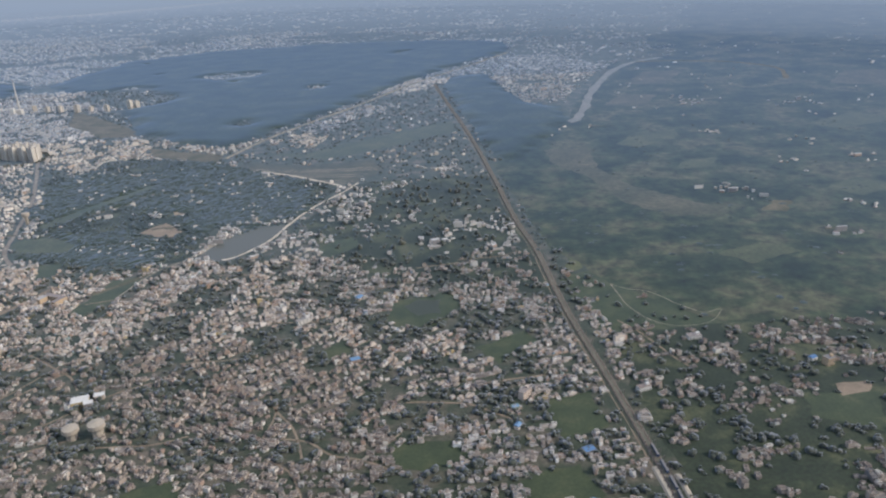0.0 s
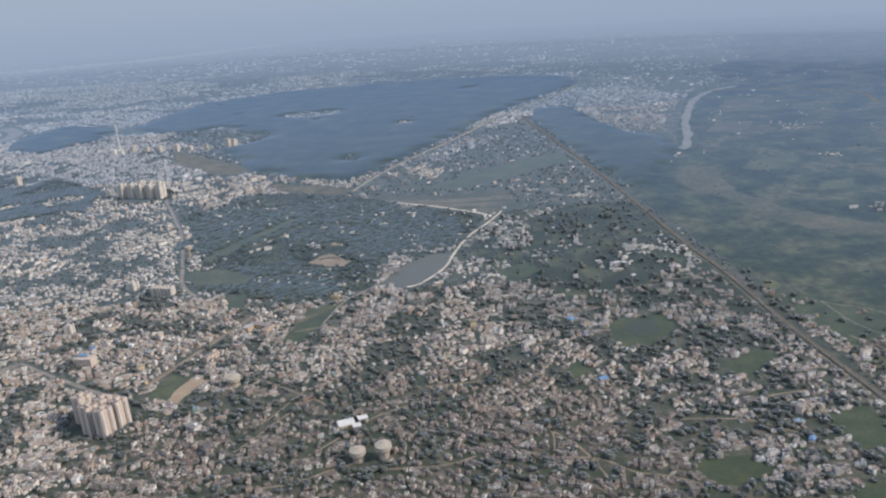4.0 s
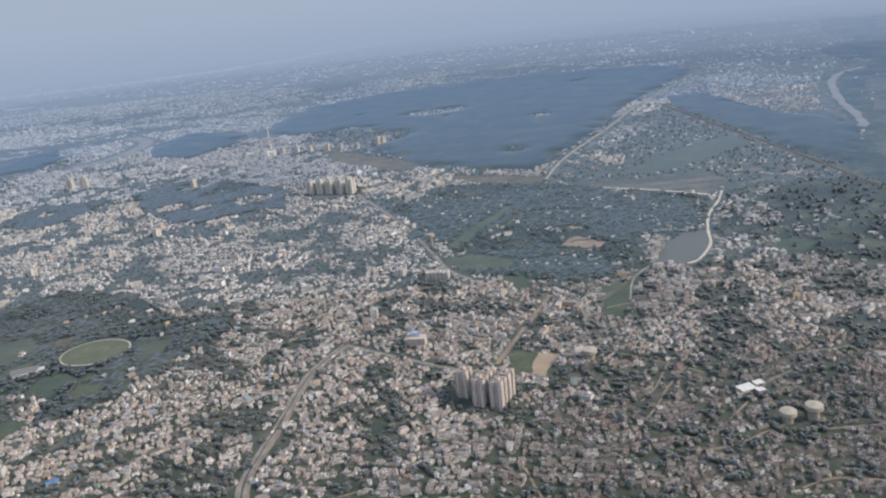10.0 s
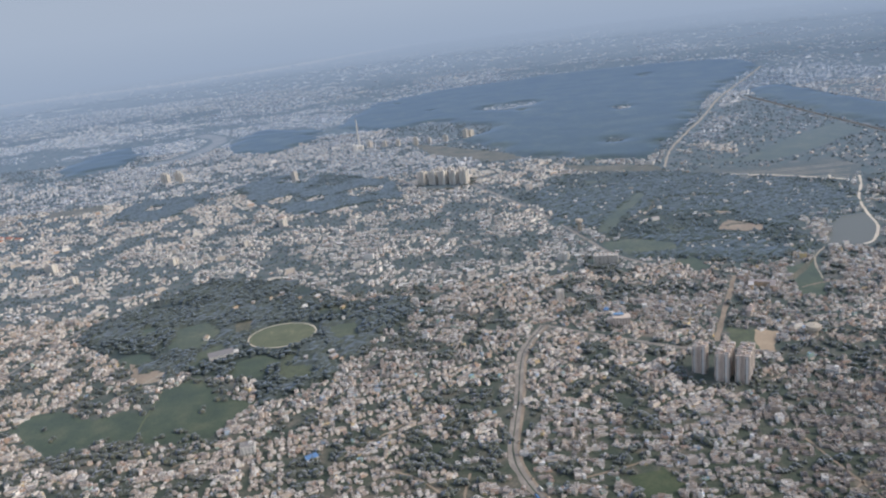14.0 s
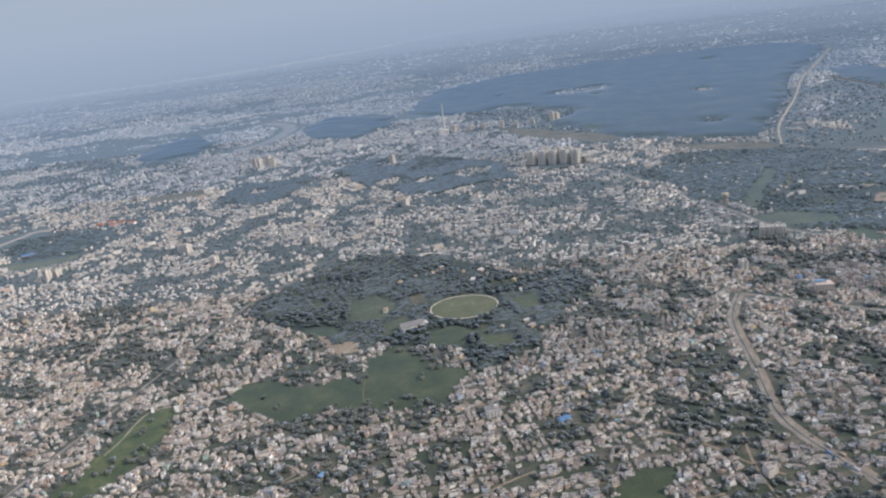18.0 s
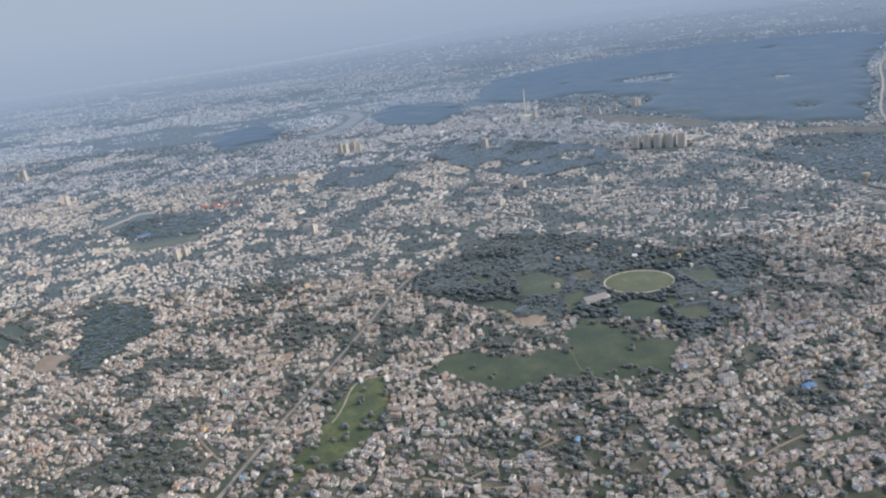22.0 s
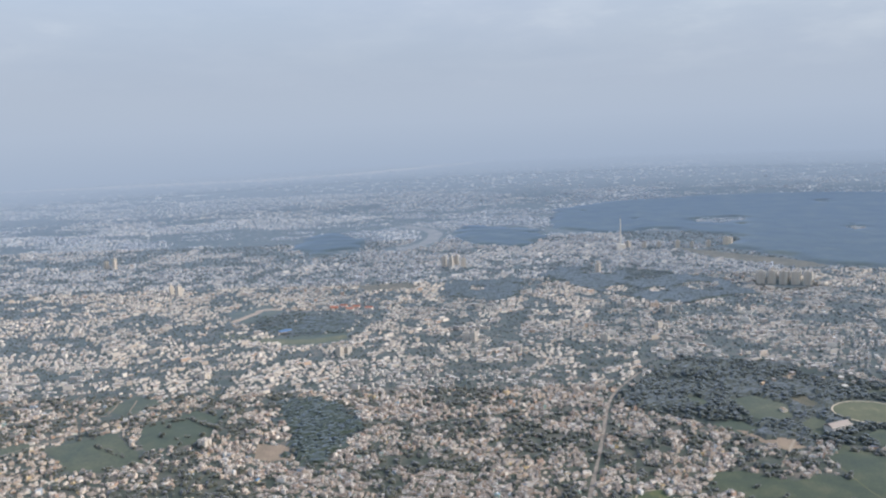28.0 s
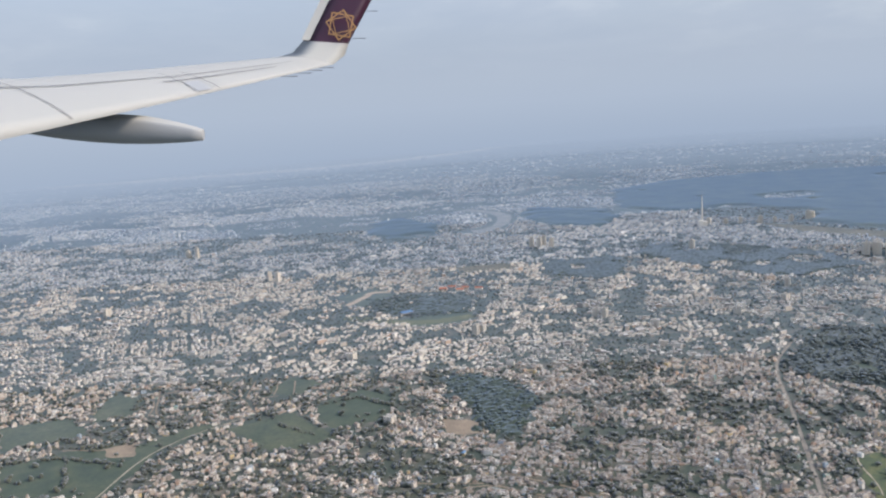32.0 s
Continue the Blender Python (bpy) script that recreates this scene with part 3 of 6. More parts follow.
FAR_PLOTS = [  # dry open ground further off
    [(-218, 835), (-164, 830), (-112, 880), (-54, 925), (4, 972), (6, 907), (-82, 838), (-140, 802)], [(-568, 1138), (-502, 1075), (-405, 975), (-380, 951), (-450, 950), (-533, 1035)],
    [(-362, 885), (-261, 838), (-256, 806), (-340, 838)], [(-1042, 922), (-970, 935), (-958, 898), (-1023, 885)]]
BROWNS = [BROWN, [(191, 328), (209, 329), (204, 319), (189, 317)], [(-709, 428), (-679, 414), (-672, 397), (-690, 394)], [(-1265, 398), (-1244, 405), (-1236, 384), (-1251, 383)], [(-640, 545), (-628, 545), (-624, 507), (-634, 507)], [(-256, 648), (-240, 655), (-232, 636), (-248, 632)]]
PARK_FIELDS = [[(-696, 481), (-676, 492), (-657, 471), (-663, 440), (-688, 444)], [(-727, 433), (-705, 447), (-690, 428), (-716, 418)], [(-664, 436), (-650, 448), (-644, 440), (-648, 420), (-660, 414)], [(-630, 416), (-613, 425), (-599, 409), (-610, 390), (-628, 393)],
               [(-599, 405), (-574, 403), (-572, 385), (-593, 384)], [(-652, 482), (-638, 486), (-634, 464), (-647, 464)], [(-576, 461), (-555, 466), (-551, 439), (-570, 439)], [(-728, 489), (-715, 491), (-708, 473), (-721, 471)]]
PARK_LODGES = [(-628, 534), (-635, 525), (-602, 501), (-591, 510), (-571, 492), (-567, 472), (-563, 410), (-557, 404), (-566, 418), (-582, 412), (-665, 458), (-585, 528), (-548, 485), (-610, 520), (-596, 520), (-648, 520), (-660, 512)]
GROVES_NEAR = [(-270, 365, 16, 17), (-228, 366, 15, 20), (-198, 378, 18, 26), (-532, 485, 28, 24), (-332, 293, 11, 12), (-121, 292, 15, 15), (-459, 369, 9, 27), (-409, 345, 16, 12), (-364, 475, 14, 20), (-202, 350, 22, 24), (-710, 274, 18, 20), (-832, 336, 15, 18), (-575, 252, 10, 8), (-719, 298, 13, 14), (-711, 368, 12, 14), (-652, 247, 8, 36), (-833, 350, 14, 15), (-877, 266, 15, 21), (-926, 256, 15, 16), (-850, 408, 22, 24)]
GROVES_MID = [(-888, 507, 30, 36), (-897, 440, 26, 28), (-769, 489, 20, 30), (-1272, 747, 46, 50), (-1190, 731, 20, 26), (-1058, 495, 22, 19), (-945, 1392, 60, 50), (-789, 1257, 70, 40), (-1069, 1247, 70, 60), (-672, 734, 24, 30), (-938, 1376, 60, 50), (-899, 1162, 50, 40), (-480, 640, 20, 26), (-540, 690, 26, 26), (-1000, 620, 24, 24), (-860, 690, 22, 30), (-1180, 600, 34, 30), (-330, 470, 10, 20)]
CLEARINGS = [([(-380, 596), (-340, 590), (-318, 575)], 3), ([(-300, 690), (-270, 700), (-230, 690)], 4), ([(-330, 640), (-305, 665), (-290, 700)], 5), ([(-222, 505), (-240, 480), (-262, 462)], 5), ([(-250, 560), (-225, 556), (-205, 548)], 2), ([(-256, 596), (-247, 600), (-238, 597)], 5), ([(-300, 560), (-270, 566), (-250, 556)], 3)]
WOOD_LAWNS = [  # grass and bare ground inside the wooded quarter
    ([(-302, 732), (-296, 718), (-338, 639), (-352, 608), (-362, 618), (-346, 656)], 0), ([(-363, 583), (-341, 588), (-308, 570), (-304, 551), (-326, 548), (-359, 559)], 0), ([(-246, 492), (-227, 497), (-230, 464), (-241, 434), (-255, 443)], 1),
    ([(-318, 527), (-300, 528), (-294, 505), (-307, 500)], 1), ([(-264, 590), (-249, 615), (-226, 588), (-231, 576), (-250, 582)], 2)]
GLADES = [(-417, 1419, 34), (-375, 1432, 26), (-280, 1002, 14), (-221, 1262, 16),
          (-703, 852, 20), (-605, 857, 22), (-712, 965, 24), (-620, 975, 22), (-667, 846, 14), (-660, 910, 12), (-280, 1010, 10), (-880, 880, 12)]  # small openings in the woods
POOL_WOOD = [(-1138, 772), (-1075, 778), (-1010, 732), (-1025, 694), (-1080, 696), (-1118, 722)]
BIG_OVAL = [(-608 + 27 * math.cos(a * math.pi / 16), 453 + 23 * math.sin(a * math.pi / 16)) for a in range(32)]
OVAL = [(-608 + 24 * math.cos(a * math.pi / 16), 453 + 20 * math.sin(a * math.pi / 16)) for a in range(32)]


# ---- ground ----
bm = bmesh.new()
bmesh.ops.create_grid(bm, x_segments=24, y_segments=16, size=1, matrix=Matrix.Translation((-400, 1500, 0)) @ Matrix.Diagonal((5600, 3900, 1, 1)))
tagged(from_bm("ground", bm, [M_GROUND]), "flat plain of dusty soil and patchy grass", "ground", kind="structure")
sheet("verge_grass", [(70, 470), (100, 482), (168, 430), (174, 396), (84, 388)], 0.03, M_FIELD, "rough grass at the marsh edge", "field")
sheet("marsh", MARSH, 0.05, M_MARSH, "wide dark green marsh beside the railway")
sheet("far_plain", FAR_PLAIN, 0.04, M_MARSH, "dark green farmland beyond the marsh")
for poly, k in PLAIN_FIELDS:
    sheet("plain_field", poly, 0.075, (M_HEATH, M_MEAD, M_DRY, M_FIELD)[k], ("dry brown heath in the plain", "olive green field in the plain", "pale stubble field in the plain", "bright grass beside the railway")[k], "field")
sheet("lake", LAKE, 0.12, M_WATER, "still grey-blue lake beside an earth road", "water")
sheet("meadow_1", MEADOW, 0.06, M_FIELD, "open green crop fields among houses", "field")
sheet("meadow_2", STRIP, 0.06, M_BRIGHT, "bright green strip field with yellow bloom", "field")
sheet("meadow_3", GREEN_E, 0.06, M_FIELD, "green grass field between houses", "field")
sheet("meadow_4", GREEN_F, 0.06, M_FIELD, "dark green crop fields at the town's edge", "field")
for poly in BROWNS:
    sheet("bare_plot", poly, 0.08, M_SOIL, "bare brown earth plot", "field")
for poly in PLOTS:
    sheet("grass_plot", poly, 0.06, M_MEAD if poly[0][0] < -1150 else M_FIELD, "open green plot between houses", "field")
for poly in FAR_PLOTS:
    sheet("dry_plot", poly, 0.07, M_MEAD if poly is FAR_PLOTS[0] else M_DRY, "olive grassland inside the railway bend" if poly is FAR_PLOTS[0] else "dry open grassland", "field")
sheet("pond_grass", POND_GRASS, 0.06, M_FIELD, "bright grass round a small pond", "field")
sheet("pond", POND, 0.12, M_POND, "small dark pond among houses", "water")
sheet("wood_ground", WOODLAND, 0.02, M_UNDER, "grassy clearings in a wooded quarter", "park")
sheet("east_ground", [(99, 190), (92, 300), (84, 392), (130, 400), (255, 398), (330, 300), (330, 190)], 0.02, M_UNDER, "grassy fields among scattered low houses", "field")
sheet("marsh_patch", [(78.0, 490.0), (83.0, 498.0), (90.0, 495.0), (90.0, 484.0), (83.0, 479.0), (78.0, 482.0)], 0.09, M_TURF, "bright green pond weed at the marsh edge", "field")
sheet("open_ground", GREEN_OPEN, 0.02, M_UNDER, "green open ground with scattered houses", "field")
sheet("park_ground", PARK, 0.03, M_UNDER, "shaded grass of a wooded park", "park")
for i, poly in enumerate(PARK_FIELDS):
    sheet("park_field", poly, 0.07, M_DRY if i == 5 else M_FIELD if i % 2 else M_MEAD, "small olive-green field inside the park", "field")
sheet("oval_ground", OVAL, 0.09, M_TURF, "oval sports ground of worn grass", "sports ground")
ribbon("oval_track", OVAL + OVAL[:1], 1.0, 0.12, M_SAND, "pale running track round the oval", "track")
sheet("pitch_ground", PITCH, 0.06, M_MEAD, "grass playing field beside tall flats", "playing field")
M_OCHRE = patchy("ochre_sand", [(0.3, (0.26, 0.19, 0.12)), (0.7, (0.38, 0.285, 0.18))], 0.08, 0.8, 0.85, **AIR)
sheet("pitch_soil", [(-300, 398), (-286, 393), (-299, 366), (-308, 369), (-305, 384)], 0.10, M_OCHRE, "worn sandy half of the playing field", "playing field")
ribbon("rail_bank", RAIL, 3.4, 0.02, M_BALLAST, "low brown railway embankment", "railway", height=0.5)
ribbon("rail_path", RAIL, 0.6, 0.06, M_SOIL, "worn earth path beside the railway", "path", shift=3.7, ragged=0.6)
ribbon("canal_road", CANAL, 2.0, 0.05, M_EARTH, "pale earth embankment road", "road", height=0.4, ragged=1.5)
ribbon("lake_road", LAKE_ROAD, 2.3, 0.14, M_SAND, "pale earth road along the lake", "road", ragged=0.8)
ribbon("drain", DRAIN, 6.0, 0.05, M_ROAD, "wide dusty road with earth verges", "road", ragged=1.5)
ribbon("drain_verge", DRAIN, 0.7, 0.09, M_GROUND, "dark earth strip along the road's middle", "verge", shift=0.4, ragged=0.4)
ribbon("drain_lane", DRAIN, 1.6, 0.09, M_SOIL, "pale sandy lane beside the road", "path", shift=-2.6, ragged=0.6)
ribbon("main_road", MAIN_ROAD, 3.4, 0.05, M_ROAD, "broad dusty grey road", "road", ragged=1.0)
ribbon("cross_road", CROSS_ROAD, 3.0, 0.05, M_ROAD, "dusty street", "road", ragged=1.0)
ribbon("street", STREET, 2.2, 0.05, M_ROAD, "straight dusty street between houses", "road", ragged=0.8)
ribbon("lake_bank", [(-199, 531), (-192, 556), (-184, 580), (-166, 602)], 6, 0.10, M_EARTH, "dry grassy bank of the lake", "bank", ragged=2.5)
for k in range(9):
    ribbon("yard_row", [(-221 + k * 3, 783 - k * 7.5), (-150 + k * 3, 768 - k * 6.5), (-70 - k * 4, 772 - k * 8)], 1.0, 0.09, M_EARTH if k % 3 else M_DRY, "pale earth row between yard plots", "path", ragged=0.6)
for i, (line, wide) in enumerate(CLEARINGS):
    ribbon("clearing", line, wide, 0.07 + 0.012 * i, M_TURF if wide > 5.5 else M_DRY, "dry grass clearing among trees", "clearing", ragged=2.0)
for poly, k in WOOD_LAWNS:
    sheet("wood_lawn", poly, 0.09, (M_MEAD, M_FIELD, M_SOIL)[k], ("worn grass strip among trees", "green lawn between trees and houses", "bare tan clearing among trees")[k], "lawn")
for line in ([(-668, 384), (-664, 340), (-660, 330)], [(-795, 300), (-782, 306), (-772, 318)]):
    ribbon("field_bank", line, 0.9, 0.10, M_TURF, "low grassy bank between crop fields", "field", ragged=0.4)
ribbon("pool_bank", POOL_WALL, 9, 0.09, M_OCHRE, "reddish earth bank round a sports park", "bank", ragged=2.0)
ribbon("pool_lawn", [(-1150, 700), (-1095, 672), (-1045, 668), (-1015, 682)], 16, 0.08, M_TURF, "mown lawn along a sports park", "lawn", ragged=3.0)
ribbon("pitch_road", PITCH_ROAD, 3.4, 0.05, M_SOIL, "pale earth road beside the playing field", "road", ragged=0.8)
ribbon("west_road", WEST_ROAD, 4, 0.07, M_SAND, "pale road past the depot yard", "road", ragged=0.8)
for n, (line, wide) in enumerate(((LAKE_PATH, 1.2), (LOOP_PATH, 0.4), (FIELD_ROAD, 1.1), (STRIP_PATH, 1.0), (PARK_PATH, 1.6), ([(-50, 272), (-40, 286), (-30, 298)], 2.2))):
    ribbon("field_path", line, wide, 0.13, M_EARTH, "pale worn earth path", "path", ragged=0.5)
M_RIVERBED = patchy("grey_river_sand", [(0.3, (0.13, 0.125, 0.10)), (0.7, (0.23, 0.21, 0.175))], 0.05, 0.3, 0.8, **AIR)
ribbon("river_sand", RIVER_B, 9, 0.06, M_DRY, "pale bend of a sandy river bed", "river", ragged=5)
ribbon("river_sand", RIVER_C, 26, 0.08, M_RIVERBED, "pale curve of a dry stream bed", "river", ragged=5)
ribbon("river_sand", RIVER, 12, 0.06, M_RIVERBED, "pale sandy river bed", "river", ragged=5)
sheet("yard", YARD, 0.05, M_HEATH, "fenced plots of a depot yard", "yard")
FAR_SAND = [(-3300, 2900), (-2291, 3004), (-1601, 3126), (-1181, 3454), (-756, 3958), (-300, 4300)]
ribbon("river_bank", FAR_SAND, 120, 0.1, M_SAND, "long pale sandbank of a wide river", "river bank", ragged=40)
FAR_RIVER = [(-3600, 3150)] + [(x - 60, y + 280) for x, y in FAR_SAND]
ribbon("river", FAR_RIVER, 420, 0.05, M_WATER, "wide hazy river beyond the town", "water")


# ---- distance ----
def haze_glow(name, r, top, stops, label):
    """A far-off glowing ring that imitates pale hazy air; stops: height and cover."""
    m = bpy.data.materials.new("haze_glow")
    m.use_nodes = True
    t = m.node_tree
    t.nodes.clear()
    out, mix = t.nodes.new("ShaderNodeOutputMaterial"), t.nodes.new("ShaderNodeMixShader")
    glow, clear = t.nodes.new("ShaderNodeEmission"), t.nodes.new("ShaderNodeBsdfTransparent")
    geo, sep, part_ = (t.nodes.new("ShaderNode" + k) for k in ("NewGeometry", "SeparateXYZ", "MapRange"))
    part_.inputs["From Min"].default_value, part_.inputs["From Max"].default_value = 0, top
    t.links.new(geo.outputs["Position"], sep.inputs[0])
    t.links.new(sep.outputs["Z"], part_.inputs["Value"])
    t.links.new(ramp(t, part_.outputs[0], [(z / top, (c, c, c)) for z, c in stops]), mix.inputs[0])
    # Haze colour given off as glow: bluer low down, paler higher up.
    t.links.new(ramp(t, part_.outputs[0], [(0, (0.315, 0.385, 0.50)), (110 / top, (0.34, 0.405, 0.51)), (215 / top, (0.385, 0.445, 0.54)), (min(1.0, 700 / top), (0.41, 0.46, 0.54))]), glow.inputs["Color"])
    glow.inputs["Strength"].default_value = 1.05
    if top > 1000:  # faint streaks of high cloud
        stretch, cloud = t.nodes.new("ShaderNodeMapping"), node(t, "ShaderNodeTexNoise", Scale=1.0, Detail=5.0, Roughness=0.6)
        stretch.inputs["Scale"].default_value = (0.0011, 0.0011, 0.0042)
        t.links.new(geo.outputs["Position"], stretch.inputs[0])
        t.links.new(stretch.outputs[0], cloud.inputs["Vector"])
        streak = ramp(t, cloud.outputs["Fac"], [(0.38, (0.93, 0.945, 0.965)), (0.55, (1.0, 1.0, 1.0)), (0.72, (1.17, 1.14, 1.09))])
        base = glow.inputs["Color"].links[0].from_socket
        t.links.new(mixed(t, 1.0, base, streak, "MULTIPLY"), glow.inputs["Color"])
    t.links.new(clear.outputs[0], mix.inputs[1])
    t.links.new(glow.outputs[0], mix.inputs[2])
    t.links.new(mix.outputs[0], out.inputs[0])
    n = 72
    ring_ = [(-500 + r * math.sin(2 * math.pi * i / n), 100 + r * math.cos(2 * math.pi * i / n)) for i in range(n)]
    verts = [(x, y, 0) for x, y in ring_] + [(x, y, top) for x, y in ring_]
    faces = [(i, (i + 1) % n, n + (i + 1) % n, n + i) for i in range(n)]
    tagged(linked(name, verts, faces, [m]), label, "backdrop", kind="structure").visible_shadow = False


haze_glow("backdrop_far", 4300, 1700, [(0, 1.0), (400, 0.97), (800, 0.8), (1200, 0.5), (1700, 0.0)], "glowing backdrop ring painted as pale blue-grey hazy distance")
haze_glow("backdrop_edge", 3600, 600, [(0, 0.0), (6, 0.6), (20, 0.95), (240, 0.97), (600, 0.0)], "glowing see-through ring painted as pale haze before the horizon")
haze_glow("backdrop_mid", 2750, 420, [(0, 0.0), (14, 0.42), (50, 0.74), (120, 0.85), (230, 0.88), (420, 0.0)], "glowing see-through ring painted as pale haze over the far river plain")
haze_glow("backdrop_near", 1950, 320, [(0, 0.0), (15, 0.22), (45, 0.45), (90, 0.63), (215, 0.79), (320, 0.0)], "glowing see-through ring painted as thin haze over the far edge of the town")


def canopy(name, poly, cell, low, high, label, seed, gap=0.9, off=46, holes=(), grain=90, leaf=None, soft=False):
    """The closed top of a far wood: one uneven sheet of crowns, with clearings."""
    rng = np.random.default_rng(seed)
    xs, ys = [p[0] for p in poly], [p[1] for p in poly]
    nx, ny = int((max(xs) - min(xs)) / cell) + 2, int((max(ys) - min(ys)) / cell) + 2
    gx, gy = np.meshgrid(min(xs) + np.arange(nx) * cell, min(ys) + np.arange(ny) * cell, indexing="ij")
    gx, gy = gx + (rng.random(gx.shape) - 0.5) * cell * 0.7, gy + (rng.random(gx.shape) - 0.5) * cell * 0.7
    keep = inside(poly, gx + (soft_noise(gx, gy, 30, 2) - 0.5) * off + (soft_noise(gx, gy, 10, 1) - 0.5) * 22, gy + (soft_noise(gx, gy, 30, 3) - 0.5) * off + (soft_noise(gx, gy, 10, 0) - 0.5) * 16) & (soft_noise(gx, gy, grain, 1) * 0.75 + soft_noise(gx, gy, 25, 3) * 0.25 < gap)
    for p in holes:
        keep &= ~inside(p, gx, gy)
    for line, wide in CLEARINGS:
        keep &= ~near_line(line, gx, gy, wide * 0.6)
    for cx, cy in PARK_LODGES:
        keep &= np.hypot(gx - cx, gy - cy) > 5
    for cx, cy, r in GLADES:
        keep &= np.hypot(gx - cx, gy - cy) > r * (0.4 + 1.2 * soft_noise(gx, gy, 12, 2))
    z = np.where(keep, low + (high - low) * (soft_noise(gx, gy, 22, 0) if soft else rng.random(gx.shape) ** 1.3), 0.0)
    if soft:  # sheet eased down towards the edges, shaped so that no dark rim shows
        rim = keep.astype(float)
        for _ in range(5):
            p = np.pad(rim, 1)
            rim = sum(p[1 + i:p.shape[0] - 1 + i, 1 + j:p.shape[1] - 1 + j] for i in (-1, 0, 1) for j in (-1, 0, 1)) / 9
        z *= np.clip(2 * rim - 0.9, 0.06, 1.0)
    idx = np.arange(nx * ny).reshape(nx, ny)
    quads = np.stack([idx[:-1, :-1], idx[1:, :-1], idx[1:, 1:], idx[:-1, 1:]], 2).reshape(-1, 4)
    quads = quads[keep.ravel()[quads].any(1)]
    used, inverse = np.unique(quads, return_inverse=True)
    verts = np.stack([gx, gy, z], 2).reshape(-1, 3)[used]
    return tagged(linked(name, verts, inverse.reshape(-1, 4), [leaf or M_CANOPY], soft=soft), label, "wood", kind="stuff")


canopy("far_wood", FOREST_A, 6.5, 1.9, 2.15, "broad dark forest with small clearings", 11, 0.90, 30, soft=True)
canopy("far_wood", FOREST_B, 6.0, 1.9, 2.15, "dark plantation beside the railway", 12, 1.0, 10, soft=True)
canopy("far_wood", WOOD_E, 6, 1.6, 2.1, "dark hazy wood far across the town", 19, 0.85, 40, soft=True)
canopy("far_wood", WOOD_F, 6, 1.6, 2.1, "small hazy wood far across the town", 20, 0.85, 40, soft=True)
canopy("far_wood", WOOD_C, 4, 1.5, 2.0, "dark wooded park among houses", 13, 0.75, 24, leaf=M_WOOD)
canopy("far_wood", WOOD_D, 4, 1.5, 2.0, "dark wood in the middle of the town", 14, 0.66, 24, leaf=M_WOOD)


canopy("park_wood", PARK, 2.4, 0.5, 2.3, "dark leafy wood round an oval sports ground", 15, 0.60, 14, [BIG_OVAL] + PARK_FIELDS, 40, M_PARK)
canopy("park_wood", GROVE, 2.4, 0.5, 2.4, "dense dark grove among houses", 16, 0.9, 10, leaf=M_WOOD)
canopy("park_wood", WOODLAND, 3.0, 0.5, 2.0, "dark scrub and trees with clearings and scattered houses", 17, 0.60, 20, [LAKE, YARD] + [p for p, k in WOOD_LAWNS], 60, M_WOOD)
canopy("park_wood", POOL_WOOD, 3.6, 0.5, 2.0, "dark trees inside a walled sports park", 18, 0.66, 16, leaf=M_WOOD)


# ---- lanes between the houses ----
def lanes():
    rng = np.random.default_rng(51)
    out = []
    while len(out) < 64:
        x, y, a = -1300 + 1450 * rng.random(), 225 + 300 * rng.random() ** 1.4, rng.choice((0.3, 1.85)) + rng.normal(0, 0.3)
        line = [(x, y)]
        for _ in range(int(rng.integers(2, 5))):
            a += rng.normal(0, 0.22)
            x, y = x + math.cos(a) * 16, y + math.sin(a) * 16
            line.append((x, y))
        px, py = np.array([p[0] for p in line]), np.array([p[1] for p in line])
        if py.min() < 205 or any(inside(p, px, py).any() for p in (LAKE, PARK, MEADOW, STRIP, GROVE, PITCH, POND_GRASS, WOODLAND)) or any(near_line(l, px, py, 12).any() for l in (RAIL, DRAIN, STREET)):
            continue
        out.append(line)
    return out


LANES = lanes()
for line in LANES:
    ribbon("lane", line, 1.15, 0.14, M_SOIL, "narrow dusty lane between houses", "lane", ragged=0.4)


# ---- where things may stand ----
LINES = [(RAIL, 5.5), (CANAL, 5), (LAKE_ROAD, 4), (DRAIN, 4.4), (MAIN_ROAD, 4), (CROSS_ROAD, 3), (RIVER, 22), (RIVER_B, 18), (RIVER_C, 24), (STREET, 2.6), (PITCH_ROAD, 3.2), (WEST_ROAD, 3), (LAKE_PATH, 3), (LOOP_PATH, 3), (FIELD_ROAD, 3)]
OPEN = [LAKE, FOREST_A, FOREST_B, PARK, MEADOW, STRIP, WOOD_C, WOOD_D, WOOD_E, WOOD_F, GROVE, GREEN_E, BROWN, GREEN_F, PITCH, YARD, POND_GRASS] + PLOTS + FAR_PLOTS + BROWNS + [p for p, k in WOOD_LAWNS]
LINES += [(line, 1.7) for line in LANES]
TOWER_SPOTS = [(-336, 353, 22), (-505, 855, 34), (-186, 305, 13), (-370, 537, 14), (-196, 334, 8)]
OLD_TOWN = [(-345, 190), (-330, 300), (-290, 352), (-205, 385), (-150, 400), (-60, 385), (-25, 300), (-30, 190)]


def blocked(x, y):
    b = np.zeros(x.shape, bool)
    for line, reach in LINES:
        b |= near_line(line, x, y, reach)
    for p in OPEN:
        b |= inside(p, x, y)
    for cx, cy, r in GLADES:
        b &= np.hypot(x - cx, y - cy) > r
    for cx, cy, r in TOWER_SPOTS:
        b |= np.hypot(x - cx, y - cy) < r
    return b


def grove(x, y):
    """Whether a clump of trees stands there."""
    g = np.zeros(x.shape, bool)
    wob = 0.35 + 0.9 * soft_noise(x, y, 9, 1)
    for cx, cy, rx, ry in GROVES_NEAR + GROVES_MID:
        g |= np.hypot((x - cx) / rx, (y - cy) / ry) < wob
    return g


